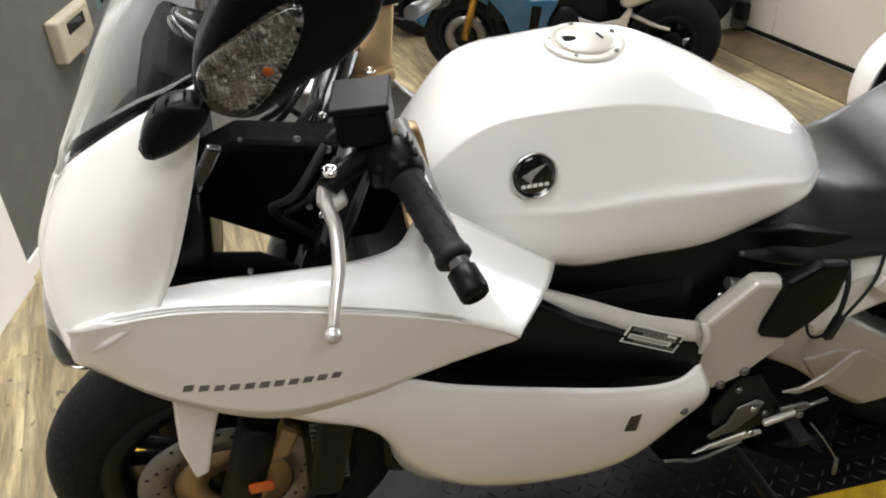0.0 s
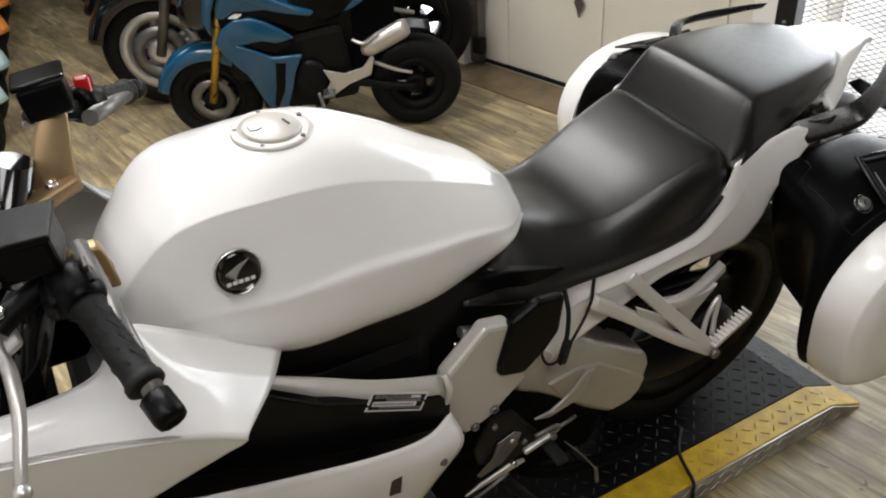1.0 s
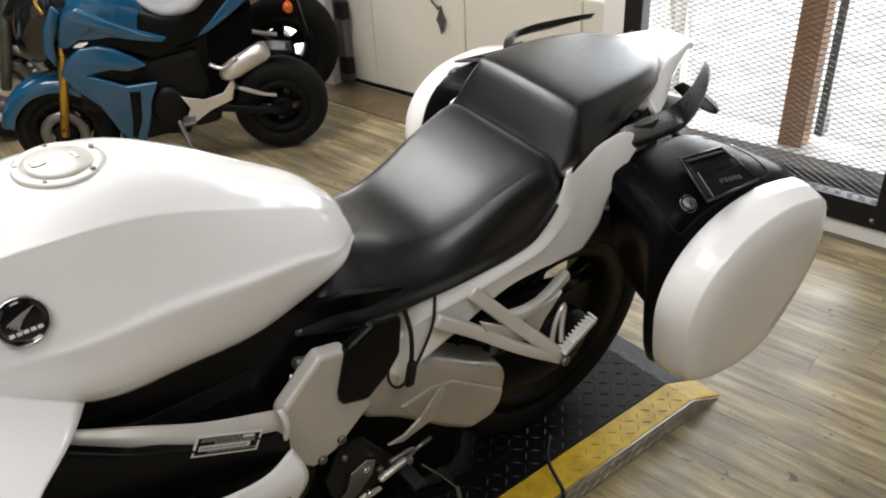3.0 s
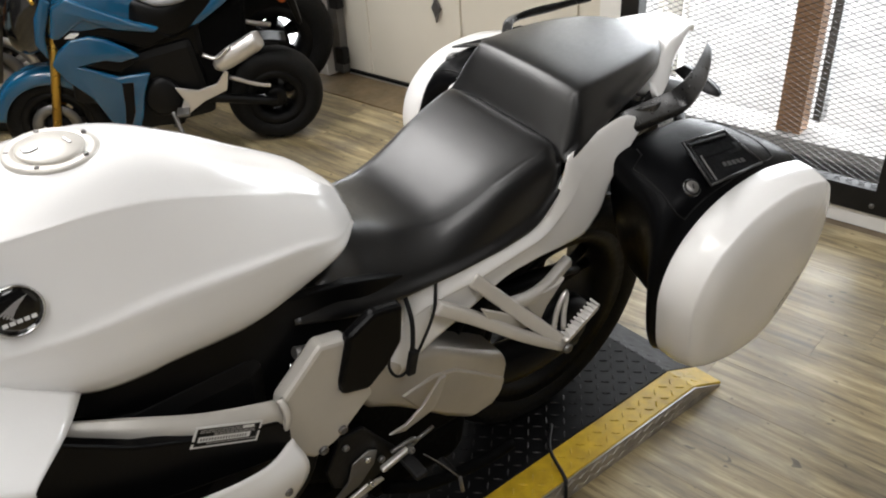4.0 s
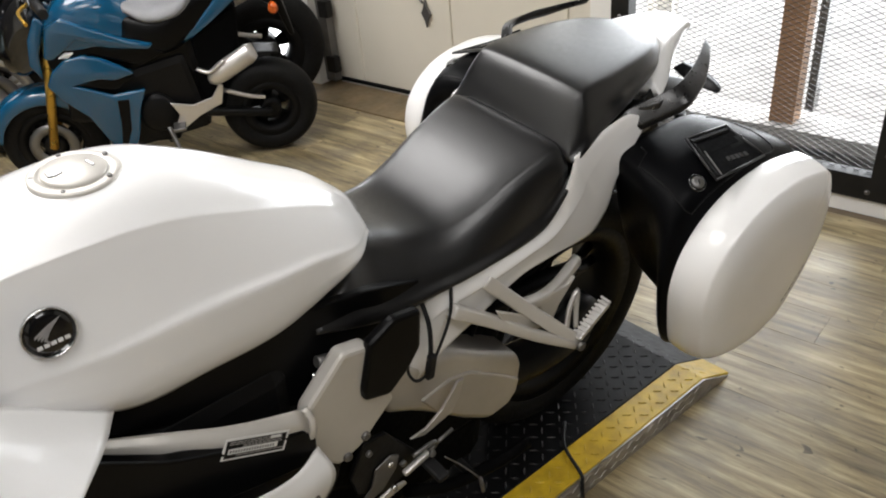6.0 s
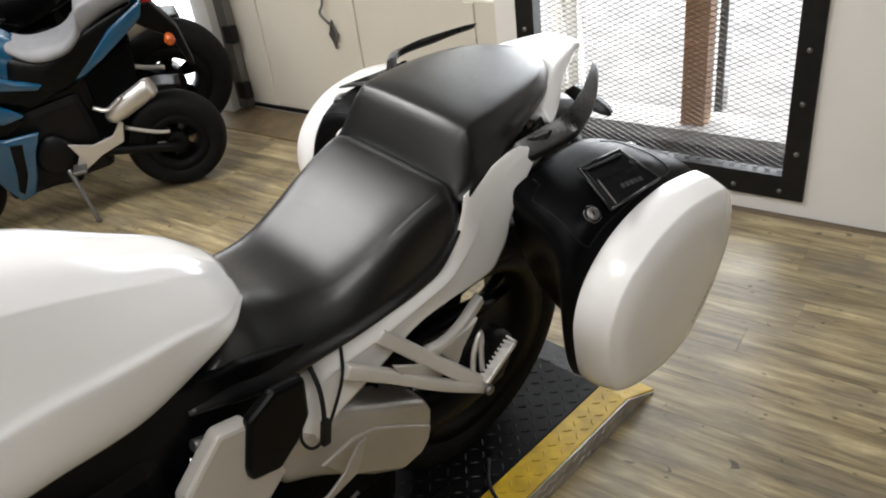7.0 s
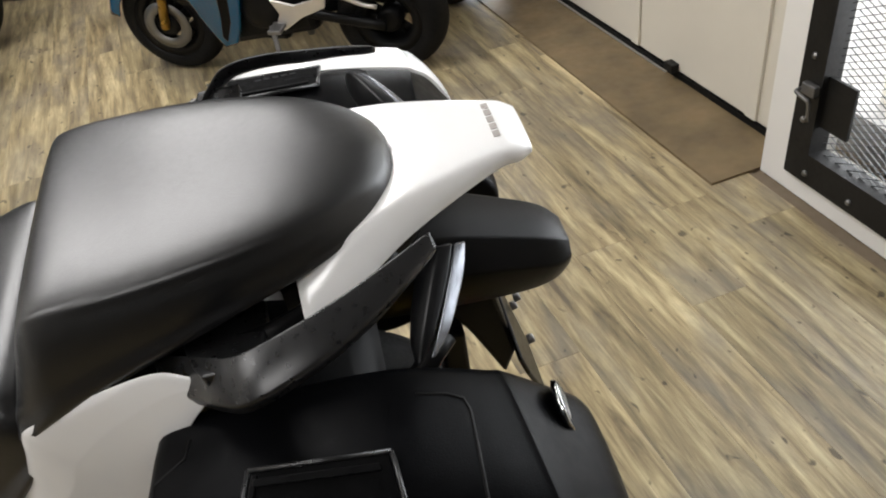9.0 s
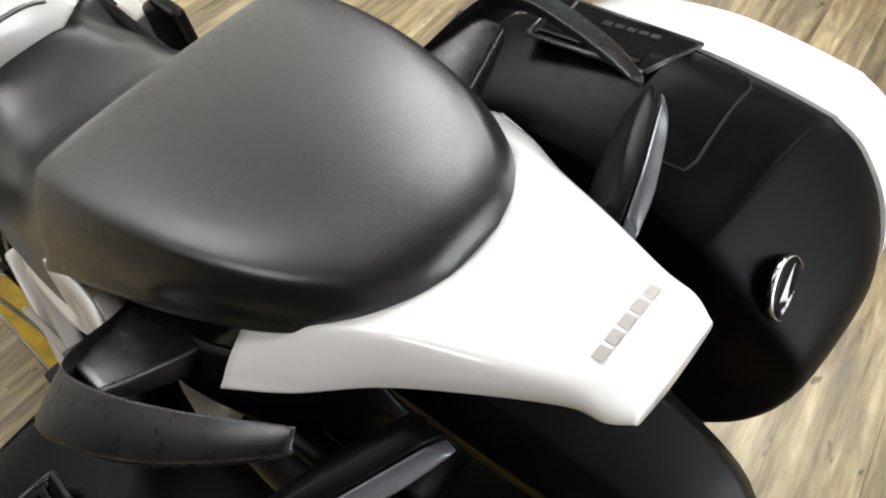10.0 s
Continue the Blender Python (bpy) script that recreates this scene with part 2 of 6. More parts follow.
def within(p, outline):
    """Whether a point lies inside an outline."""
    hit = False
    for (ax, ay), (bx, by) in zip(outline, outline[1:] + outline[:1]):
        if (ay > p[1]) != (by > p[1]) and p[0] < (bx - ax) * (p[1] - ay) / (by - ay) + ax:
            hit = not hit
    return hit


def side_plate(bm, outline, y, thick, bevel=0.0, smooth=0, seg=2):
    """A plate seen from the side, an outline of (x, z) at the depth y."""
    pts = [tuple(p) for p in crom(outline, smooth, True)] if smooth else outline
    return plate(bm, pts, thick, upright(y), bevel, seg)


def part(name, bm, mat, parent=None, label="", smooth=False, solid=0.0, m=None):
    me = bpy.data.meshes.new(name)
    if smooth:
        for f in bm.faces:
            f.smooth = True
    bm.to_mesh(me)
    bm.free()
    me.materials.append(mat)
    ob = new(name, me)
    if parent is not None:
        ob.parent = parent
    if m is not None:
        ob.matrix_basis = m
    if solid:
        s = ob.modifiers.new("thickness", "SOLIDIFY")
        s.thickness, s.offset = solid, -1
    if label:
        ob["label"] = label
    return ob


def thing(name, label, category, m=None, group="", kind=""):
    ob = new(name)
    ob.empty_display_size = 0.1
    if m is not None:
        ob.matrix_basis = m
    return tagged(ob, label, category, group, kind)


def flat_bar(bm, path, w0, w1, thick, bevel=.003):
    """A flat cast bar whose path and width lie in the plane seen from the side, thick along y."""
    p = [Vector(q) for q in path]
    rings = []
    for i, q in enumerate(p):
        d = p[min(i + 1, len(p) - 1)] - p[max(i - 1, 0)]
        side = Vector((-d.z, 0, d.x)).normalized()
        w = (w0 + (w1 - w0) * i / (len(p) - 1)) / 2
        rings.append([q + side * w + Vector((0, thick / 2, 0)), q + side * w - Vector((0, thick / 2, 0)), q - side * w - Vector((0, thick / 2, 0)), q - side * w + Vector((0, thick / 2, 0))])
    return crisp(bm, rings, 4, bevel)


def fresh(fn, *a, **k):
    return fn(bmesh.new(), *a, **k)


def spin(axis_from, axis_to):
    """A pose at axis_from whose z points to axis_to."""
    d = Vector(axis_to) - Vector(axis_from)
    return Matrix.Translation(axis_from) @ d.to_track_quat("Z", "Y").to_matrix().to_4x4()


def rod(bm, a, b, r, sides=12, bevel=0.0):
    L = (Vector(b) - Vector(a)).length
    prof = [(r, 0), (r, L)] if not bevel else [(r - bevel, 0), (r, bevel), (r, L - bevel), (r - bevel, L)]
    return lathe(bm, prof, spin(a, b), sides)


def words(name, text, size, m, mat, parent, squeeze=1.0, shear=0.0, label=""):
    """Lettering in the built-in font, as a thin mesh."""
    cu = bpy.data.curves.new(name, "FONT")
    cu.body, cu.size, cu.extrude, cu.shear, cu.align_x, cu.align_y = text, size, 0.0004, shear, "CENTER", "CENTER"
    tmp = bpy.data.objects.new(name + "_curve", cu)
    me = bpy.data.meshes.new_from_object(tmp)
    bpy.data.objects.remove(tmp)
    me.materials.clear()
    me.materials.append(mat)
    me.transform(Matrix.Diagonal((squeeze, 1, 1, 1)))
    ob = new(name, me)
    ob.parent = parent
    ob.matrix_basis = m
    if label:
        ob["label"] = label
    return ob


def facing(origin, right, up):
    """A pose at origin with x along right and y near up."""
    x = Vector(right).normalized()
    z = x.cross(Vector(up)).normalized()
    y = z.cross(x)
    return Matrix.Translation(origin) @ Matrix((x, y, z)).transposed().to_4x4()

# ---- the room ----


def structure(name, bm, mat, label, category, m=None):
    ob = part(name, bm, mat, m=m)
    return tagged(ob, label, category, kind="structure")


def slab(n0, n1, u0, u1, z0, z1):
    return fresh(box, (n1 - n0, u1 - u0, z1 - z0), Matrix.Translation(((n0 + n1) / 2, (u0 + u1) / 2, (z0 + z1) / 2)))


N_WALL, N_DOOR = 2.328, 2.45     # the rear wall's face; the door's face in its recess
U_POST, U_DOOR = 0.56, 2.27     # end of the wall; far edge of the door
U_GATE0, U_GATE1 = -0.615, 0.462  # the meshed gate in the wall
floor_ob = structure("floor", slab(-9, 2.6, -6, 12, -0.1, -0.004), material("floor_subfloor", (0.16, 0.12, 0.08), 0.7), "wood-look plank floor of the showroom", "floor", wall_turn)
structure("ceiling", slab(-9.2, 4.4, -6.2, 12.2, 3.2, 3.3), CEIL, "showroom ceiling darkened to bounce little light", "ceiling")
structure("wall_south", slab(-9.2, 2.9, -6.2, -6.0, 0, 3.2), SHOWWALL, "unseen showroom wall darkened to bounce little light", "wall", wall_turn)
structure("wall_north", slab(-9.2, 2.9, 12.0, 12.2, 0, 3.2), WALLGREY, "plain pale grey painted showroom wall", "wall", wall_turn)
structure("wall_west", slab(-9.2, -9.0, -6.0, 12.0, 0, 3.2), SHOWWALL, "plain grey showroom wall at the far end", "wall", wall_turn)
bm = slab(N_WALL, N_WALL + 0.16, -6.0, U_GATE0 - 0.0, 0, 3.2)
for q in ((N_WALL, N_WALL + 0.16, U_GATE0, U_GATE1, 0, 0.062), (N_WALL, N_WALL + 0.16, U_GATE0, U_GATE1, 2.3, 3.2), (N_WALL, N_WALL + 0.16, U_GATE1, U_POST, 0, 3.2)):
    box(bm, (q[1] - q[0], q[3] - q[2], q[5] - q[4]), Matrix.Translation(((q[0] + q[1]) / 2, (q[2] + q[3]) / 2, (q[4] + q[5]) / 2)))
structure("wall_rear", bm, WALLWHITE, "white painted wall with a low curb under a meshed gate", "wall", wall_turn)
structure("wall_rear_far", slab(2.42, 2.6, U_DOOR + 0.14, 12.0, 0, 3.2), WALLWHITE, "white painted wall beyond the garage door", "wall", wall_turn)
# unseen; dark so that the pillion seat mirrors no bright wall
structure("wall_door_head", slab(2.42, 2.6, U_POST, U_DOOR + 0.14, 2.5, 3.2), SHOWWALL, "unseen wall above the garage door, darkened to dim the seat's reflection", "wall", wall_turn)
left_turn = Matrix.Translation((-1.255, 1.17, 0)) @ Matrix.Rotation(radians(-10.3), 4, "Z")
structure("wall_partition", slab(-.14, 0, -7.0, 0, 0, 3.2), WALLWHITE, "white partition wall beside the motorcycle", "wall", left_turn)
structure("wall_grey", slab(-.20, -.03, 0.002, 1.15, 0, 3.2), WALLGREY, "dark grey wall with a thin white baseboard", "wall", left_turn)
structure("baseboard", slab(-.03, -.018, 0.002, 1.15, 0, 0.05), WALLWHITE, "thin white baseboard on the grey wall", "baseboard", left_turn)
structure("ply_threshold", slab(2.165, 2.48, U_POST + .003, 3.4, 0, 0.008), material("plywood", (0.165, 0.118, 0.062), 0.5, vary=0.35, scale=7), "plywood threshold strip before the garage door", "floor", wall_turn)

# ---- the white sport-touring motorcycle (its own axes: x to the rear, y to its right, z up) ----
LEAN = 8.27
bike = thing("motorcycle", "pearl white sport-touring motorcycle leaning on its side stand", "motorcycle", Matrix.Translation((0, 0, -.008)) @ Matrix.Rotation(radians(.3), 4, "Z") @ Matrix.Rotation(radians(LEAN), 4, "X"))
AX_F, AX_R, AX_Z = -0.575, 0.885, 0.365


def mirrored(rows):
    return [[(x, -y, z) for x, y, z in r] for r in rows]


def bolt(p, toward, r, mat, parent, name="bolt"):
    """A round-headed socket screw at p, its head pointing along toward."""
    q = Vector(p) + Vector(toward)
    ob = part(name, fresh(lathe, [(r, -.004), (r, .002), (r * .85, .004), (r * .5, .0045), (r * .45, .002), (.0005, .002)], spin(p, q), 14), mat, parent)
    return ob


# fuel tank
TANK_FRONT = [
    (-0.247, (0, .935), (.040, .932), (.075, .925), (.084, .919), (.092, .912), (.098, .903), (.100, .897), (.098, .888), (0, .883)),
    (-0.215, (0, .990), (.045, .986), (.078, .976), (.086, .968), (.101, .944), (.110, .918), (.114, .904), (.112, .882), (0, .85)),
    (-0.150, (0, 1.043), (.050, 1.041), (.093, 1.035), (.102, 1.025), (.118, .980), (.134, .938), (.141, .918), (.140, .874), (0, .83)),
    (-0.050, (0, 1.074), (.055, 1.070), (.101, 1.048), (.109, 1.037), (.126, .988), (.147, .935), (.155, .912), (.150, .826), (0, .80)),
    (0.060, (0, 1.073), (.055, 1.068), (.098, 1.039), (.107, 1.026), (.125, .984), (.145, .938), (.157, .912), (.147, .818), (0, .80)),
    ]
TANK_REAR = [
    (0.160, (0, 1.034), (.050, 1.028), (.087, 1.003), (.096, .993), (.117, .958), (.137, .923), (.149, .902), (.138, .811), (0, .79)),
    (0.244, (0, .986), (.043, .981), (.072, .963), (.082, .954), (.103, .930), (.122, .905), (.132, .888), (.124, .822), (0, .79)),
    (0.320, (0, .942), (.035, .938), (.058, .925), (.068, .916), (.088, .898), (.104, .881), (.112, .870), (.111, .846), (0, .82)),
    (0.368, (0, .900), (.020, .898), (.035, .893), (.044, .888), (.058, .879), (.067, .871), (.072, .865), (.072, .856), (0, .83))]
tank = part("fuel_tank", loft_body(TANK_FRONT + TANK_REAR, 8, 5), PEARL, bike, "pearl white fuel tank")
cap = part("fuel_cap", fresh(lathe, [(.054, -.006), (.054, .001), (.052, .003), (.042, .0035), (.040, .0015), (.039, .0015)], pose(.002, 0, 1.0755, 0, 2, 0), 48), FRAME, tank, "satin aluminium fuel filler cap")
part("cap_lid", fresh(lathe, [(.0385, 0), (.0385, .004), (.036, .0058), (.001, .0062)], pose(.002, 0, 1.0765, 0, 2, 0), 48), FRAME, cap)
part("key_flap", fresh(plate, [(-.010, -.006), (-.002, -.008), (.008, -.004), (.009, .004), (-.002, .008), (-.010, .006)], .004, pose(-.019, 0, 1.0825, 0, 2, 0), .001), GLOSSBLACK, cap)
part("slot", fresh(box, (.003, .016, .003), pose(.022, 0, 1.0818, 0, 2, 12)), GLOSSBLACK, cap)
for k in range(5):
    a = radians(20 + 72 * k)
    bolt((.002 + .047 * math.cos(a), .047 * math.sin(a), 1.0766), (0, 0, 1), .0032, STEEL, cap)

# round badge on each side of the tank: plain wing of bars on black, with a chrome ring
def badge(centre, normal, up, r, parent, face=GLOSSBLACK):
    m = facing(centre, Vector(up).cross(Vector(normal)), up)
    disc = part("badge", fresh(lathe, [(r * .93, -.004), (r * .93, .0012), (r * .6, .0022), (.0005, .0024)], m, 40), face, parent, "round black badge with a silver wing")
    part("ring", fresh(lathe, [(r * .92, -.003), (r, -.003), (r, .002), (r * .96, .0034), (r * .92, .002)], m, 40, True), CHROME, disc, "chrome ring")
    wing = bmesh.new()
    for k in range(6):
        x0, y0, x1, y1 = -.56 + .09 * k, .04 - .085 * k, .56 - .17 * k, .50 - .125 * k
        w = .050
        plate(wing, [(r * px, r * py) for px, py in ((x0, y0 - w), (x0 + (x1 - x0) * .6, y0 + (y1 - y0) * .52 - w), (x1, y1), (x0 + (x1 - x0) * .55, y0 + (y1 - y0) * .62 + w * .5), (x0 + .04, y0 + w))], .0006, m @ pose(0, 0, .0031))
    part("wing", wing, PALEPRINT if r > .028 else WHITEPRINT, disc, "silver wing")
    bar = bmesh.new()
    for k in range(5):
        box(bar, (r * .19, r * .15, .0006), m @ pose((k - 2) * r * .25, -r * .40, .0030))
    part("lettering", bar, WHITEPRINT, disc)
    return disc


badge((-.103, -.1345, .9755), (.02, -.965, .26), (0, .26, .965), .030, tank)
badge((-.103, .1345, .9755), (.02, .965, .26), (0, -.26, .965), .030, tank)

# rider and pillion seats
rider = part("rider_seat", loft_body([
    (0.222, (0, .770), (.060, .775), (.110, .788), (.128, .800), (.135, .790), (.134, .775), (0, .76)),
    (0.290, (0, .800), (.050, .805), (.100, .822), (.124, .818), (.138, .785), (.139, .750), (0, .74)),
    (0.345, (0, .852), (.040, .850), (.074, .840), (.106, .812), (.134, .775), (.142, .735), (0, .72)),
    (0.390, (0, .840), (.054, .838), (.086, .826), (.116, .800), (.139, .768), (.145, .735), (0, .72)),
    (0.440, (0, .826), (.070, .824), (.100, .812), (.126, .790), (.145, .765), (.149, .740), (0, .72)),
    (0.500, (0, .824), (.084, .822), (.113, .810), (.136, .788), (.152, .766), (.155, .745), (0, .72)),
    (0.560, (0, .842), (.094, .840), (.122, .828), (.143, .802), (.156, .772), (.158, .750), (0, .72)),
    (0.620, (0, .871), (.102, .869), (.130, .856), (.148, .826), (.158, .785), (.160, .755), (0, .73)),
    (0.680, (0, .894), (.108, .892), (.136, .879), (.151, .848), (.158, .803), (.160, .768), (0, .74)),
    (0.722, (0, .905), (.112, .903), (.138, .892), (.152, .868), (.157, .835), (.157, .806), (0, .76)),
    (0.742, (0, .900), (.110, .898), (.136, .887), (.149, .870), (.153, .850), (.152, .830), (0, .78))], 6, 6), SEAT, bike, "black vinyl rider seat")
part("nose_trim", fresh(tube, [(.352, -.074, .846), (.362, -.062, .872), (.368, -.03, .892), (.368, .03, .892), (.362, .062, .872), (.352, .074, .846)], .0032, 8), STEEL, rider, "thin silver trim behind the tank")
PILLION_FRONT = [
    (0.742, (0, .894), (.080, .894), (.134, .891), (.150, .884), (.148, .872), (0, .86)),
    (0.757, (0, .936), (.088, .934), (.131, .923), (.153, .896), (.151, .875), (0, .86)),
    (0.777, (0, .976), (.098, .973), (.128, .962), (.152, .917), (.150, .883), (0, .87)),
    (0.800, (0, .989), (.106, .986), (.130, .973), (.150, .928), (.147, .892), (0, .88))]
PILLION_REAR = [
    (0.870, (0, .996), (.107, .992), (.129, .978), (.143, .945), (.139, .917), (0, .89)),
    (0.950, (0, .999), (.098, .995), (.118, .981), (.128, .955), (.122, .936), (0, .91)),
    (1.020, (0, .999), (.080, .994), (.098, .981), (.106, .960), (.099, .946), (0, .92)),
    (1.068, (0, .994), (.056, .989), (.072, .979), (.079, .963), (.072, .953), (0, .93)),
    (1.094, (0, .986), (.034, .982), (.047, .974), (.052, .964), (.046, .958), (0, .94)),
    (1.104, (0, .976), (.016, .974), (.024, .970), (.026, .965), (.022, .962), (0, .955))]
pillion = part("pillion_seat", loft_body(PILLION_FRONT + PILLION_REAR, 6, 6), SEAT, bike, "black vinyl pillion seat")

# tail cowl: a rim round the seat's rear and a tapering tongue
tail = part("tail_cowl", loft_body([
    (0.999, (0, .920), (.086, .932), (.107, .942), (.138, .919), (.131, .907), (0, .89)),
    (1.050, (0, .946), (.076, .958), (.094, .959), (.118, .932), (.108, .921), (0, .90)),
    (1.100, (0, .969), (.058, .974), (.076, .971), (.090, .947), (.080, .936), (0, .92)),
    (1.150, (0, .979), (.043, .979), (.060, .975), (.067, .957), (.058, .947), (0, .935)),
    (1.200, (0, .980), (.030, .979), (.043, .975), (.046, .964), (.039, .956), (0, .948)),
    (1.220, (0, .977), (.028, .976), (.040, .972), (.042, .963), (.036, .957), (0, .951)),
    (1.234, (0, .971), (.022, .970), (.032, .968), (.034, .963), (.029, .959), (0, .955))], 6, 6), PEARL, bike, "pearl white tail cowl")
lettering, tree = bmesh.new(), surface_of(tail)
for k in range(5):
    p, nrm = drape(tree, (1.204, -.019 + .0110 * k, 1.0), (0, 0, -1), .0004)
    m = facing(p, (0, 1, 0), (-1, 0, -.1))
    for dx, w, h in ((0, .0085, .0066),):
        plate(lettering, [(dx - w / 2, -h / 2), (dx + w / 2, -h / 2), (dx + w / 2, h / 2), (dx - w / 2, h / 2)], .0006, m)
part("lettering", lettering, TAILPRINT, tail, "small brown-grey lettering bars")

# side covers below the seats
COVER_TOP = [(.405, -.122, .703), (.455, -.140, .748), (.550, -.154, .760), (.640, -.159, .766), (.690, -.160, .775), (.722, -.160, .811), (.740, -.160, .855), (.747, -.157, .880), (.756, -.156, .888), (.800, -.154, .903), (.870, -.158, .922), (.905, -.168, .914)]
COVER_LOW = [(.376, -.152, .561), (.450, -.160, .616), (.530, -.165, .656), (.615, -.169, .696), (.690, -.172, .706), (.755, -.175, .708), (.800, -.177, .714), (.822, -.178, .738), (.836, -.178, .762), (.848, -.178, .811), (.880, -.178, .862), (.916, -.176, .904)]


def between(k, out):
    """A row part of the way down the cover, standing out by the amounts given."""
    return [(a[0] + (b[0] - a[0]) * k, a[1] + (b[1] - a[1]) * k - o, a[2] + (b[2] - a[2]) * k) for a, b, o in zip(COVER_TOP, COVER_LOW, out)]


cover_rows = [COVER_TOP, between(.07, (.003, .004, .005, .005, .005, .004, .003, .003, .003, .003, .002, .001)), between(.30, (.006, .011, .014, .014, .012, .008, .006, .005, .005, .004, .003, .001)),
              between(.38, (.005, .008, .010, .011, .010, .007, .006, .005, .005, .004, .003, .001)), between(.75, (.001, .001, .001, .002, .003, .004, .004, .004, .004, .003, .002, .0)), COVER_LOW]
for rows in (cover_rows, mirrored(cover_rows)):
    part("side_cover", fresh(skin, rows, 5, 6, flip=rows is not cover_rows), PEARL, bike, "pearl white side cover", solid=0.004)

# grab rails: a flat blade that rises from an arm at the seat base and sweeps back to a tip
GRAB = [(.862, .126, .900, .146, .887, .018), (.900, .156, .926, .180, .913, .018), (.926, .184, .951, .210, .938, .017), (.952, .202, .969, .228, .955, .016), (.995, .196, .979, .220, .965, .015),
        (1.040, .180, .985, .200, .973, .014), (1.080, .162, .991, .176, .983, .011), (1.106, .149, .994, .157, .989, .009), (1.117, .143, .994, .148, .991, .006)]
for s in (-1, 1):
    rings = [[(x, s * (yi - .004), zi + .003), (x + .002, s * (yo + .005), zo - .002), (x + .002, s * (yo + .001), zo - th - .003), (x, s * (yi + .003), zi - th)] for x, yi, zi, yo, zo, th in GRAB]
    rail = part("grab_rail", fresh(crisp, rings, 5, .0028), RAIL, bike, "satin black moulded grab rail blade")
    arm_rings = [[(x - w, s * y, z), (x + w, s * y, z), (x + w * .9, s * y, z - h), (x - w * .9, s * y, z - h)] for x, y, z, w, h in ((.925, .090, .906, .040, .030), (.928, .130, .914, .036, .028), (.934, .165, .931, .030, .026), (.942, .196, .951, .024, .018))]
    part("arm", fresh(crisp, arm_rings, 4, .003), RAIL, rail, "black grab rail arm")
    part("side_trim", fresh(skin, [[(.90, s * .125, .905), (.96, s * .128, .915), (1.02, s * .108, .922), (1.08, s * .080, .930)], [(.90, s * .150, .880), (.96, s * .150, .890), (1.03, s * .120, .895), (1.10, s * .080, .900)], [(.90, s * .140, .850), (.98, s * .140, .855), (1.05, s * .110, .860), (1.10, s * .070, .870)]], 4, 4, flip=s > 0), BLACK, bike, "black inner tail trim", solid=.004)

# panniers
def ring(y, pts, grow=1.0, cx=1.03, cz=0.66, dx=0.0, dz=0.0):
    return [(cx + (x - cx) * grow + dx, y, cz + (z - cz) * grow + dz) for x, z in pts]


SEAM = [(1.175, .823), (1.110, .838), (1.040, .847), (0.950, .838), (0.880, .808), (0.834, .758), (0.818, .695), (0.828, .625), (0.868, .513), (0.940, .470), (1.050, .450), (1.140, .470), (1.205, .555), (1.240, .665), (1.232, .742), (1.204, .798)]
LIP = [(1.172, .832), (1.110, .849), (1.040, .862), (0.930, .860), (0.864, .842), (0.824, .800), (0.812, .735), (0.824, .645), (0.866, .520), (0.938, .472), (1.050, .452), (1.140, .474), (1.206, .560), (1.243, .668), (1.238, .744), (1.204, .796)]
MID = [(1.168, .838), (1.108, .861), (1.040, .880), (0.930, .876), (0.864, .860), (0.832, .832), (0.842, .780), (0.872, .700), (0.912, .610), (0.956, .520), (1.050, .470), (1.140, .490), (1.210, .570), (1.250, .670), (1.250, .738), (1.208, .794)]
INNER = [(1.160, .830), (1.100, .857), (1.040, .873), (0.940, .876), (0.876, .868), (0.850, .846), (0.866, .780), (0.900, .690), (0.945, .600), (0.995, .525), (1.060, .486), (1.135, .510), (1.205, .582), (1.246, .670), (1.248, .734), (1.200, .790)]


def edged(r):
    """The outline with a tight corner where the top meets the rear face."""
    (x, z), rest = r[0], r[1:]
    return [(x - .007, z + .0015)] + rest + [(x + .004, z - .004)]


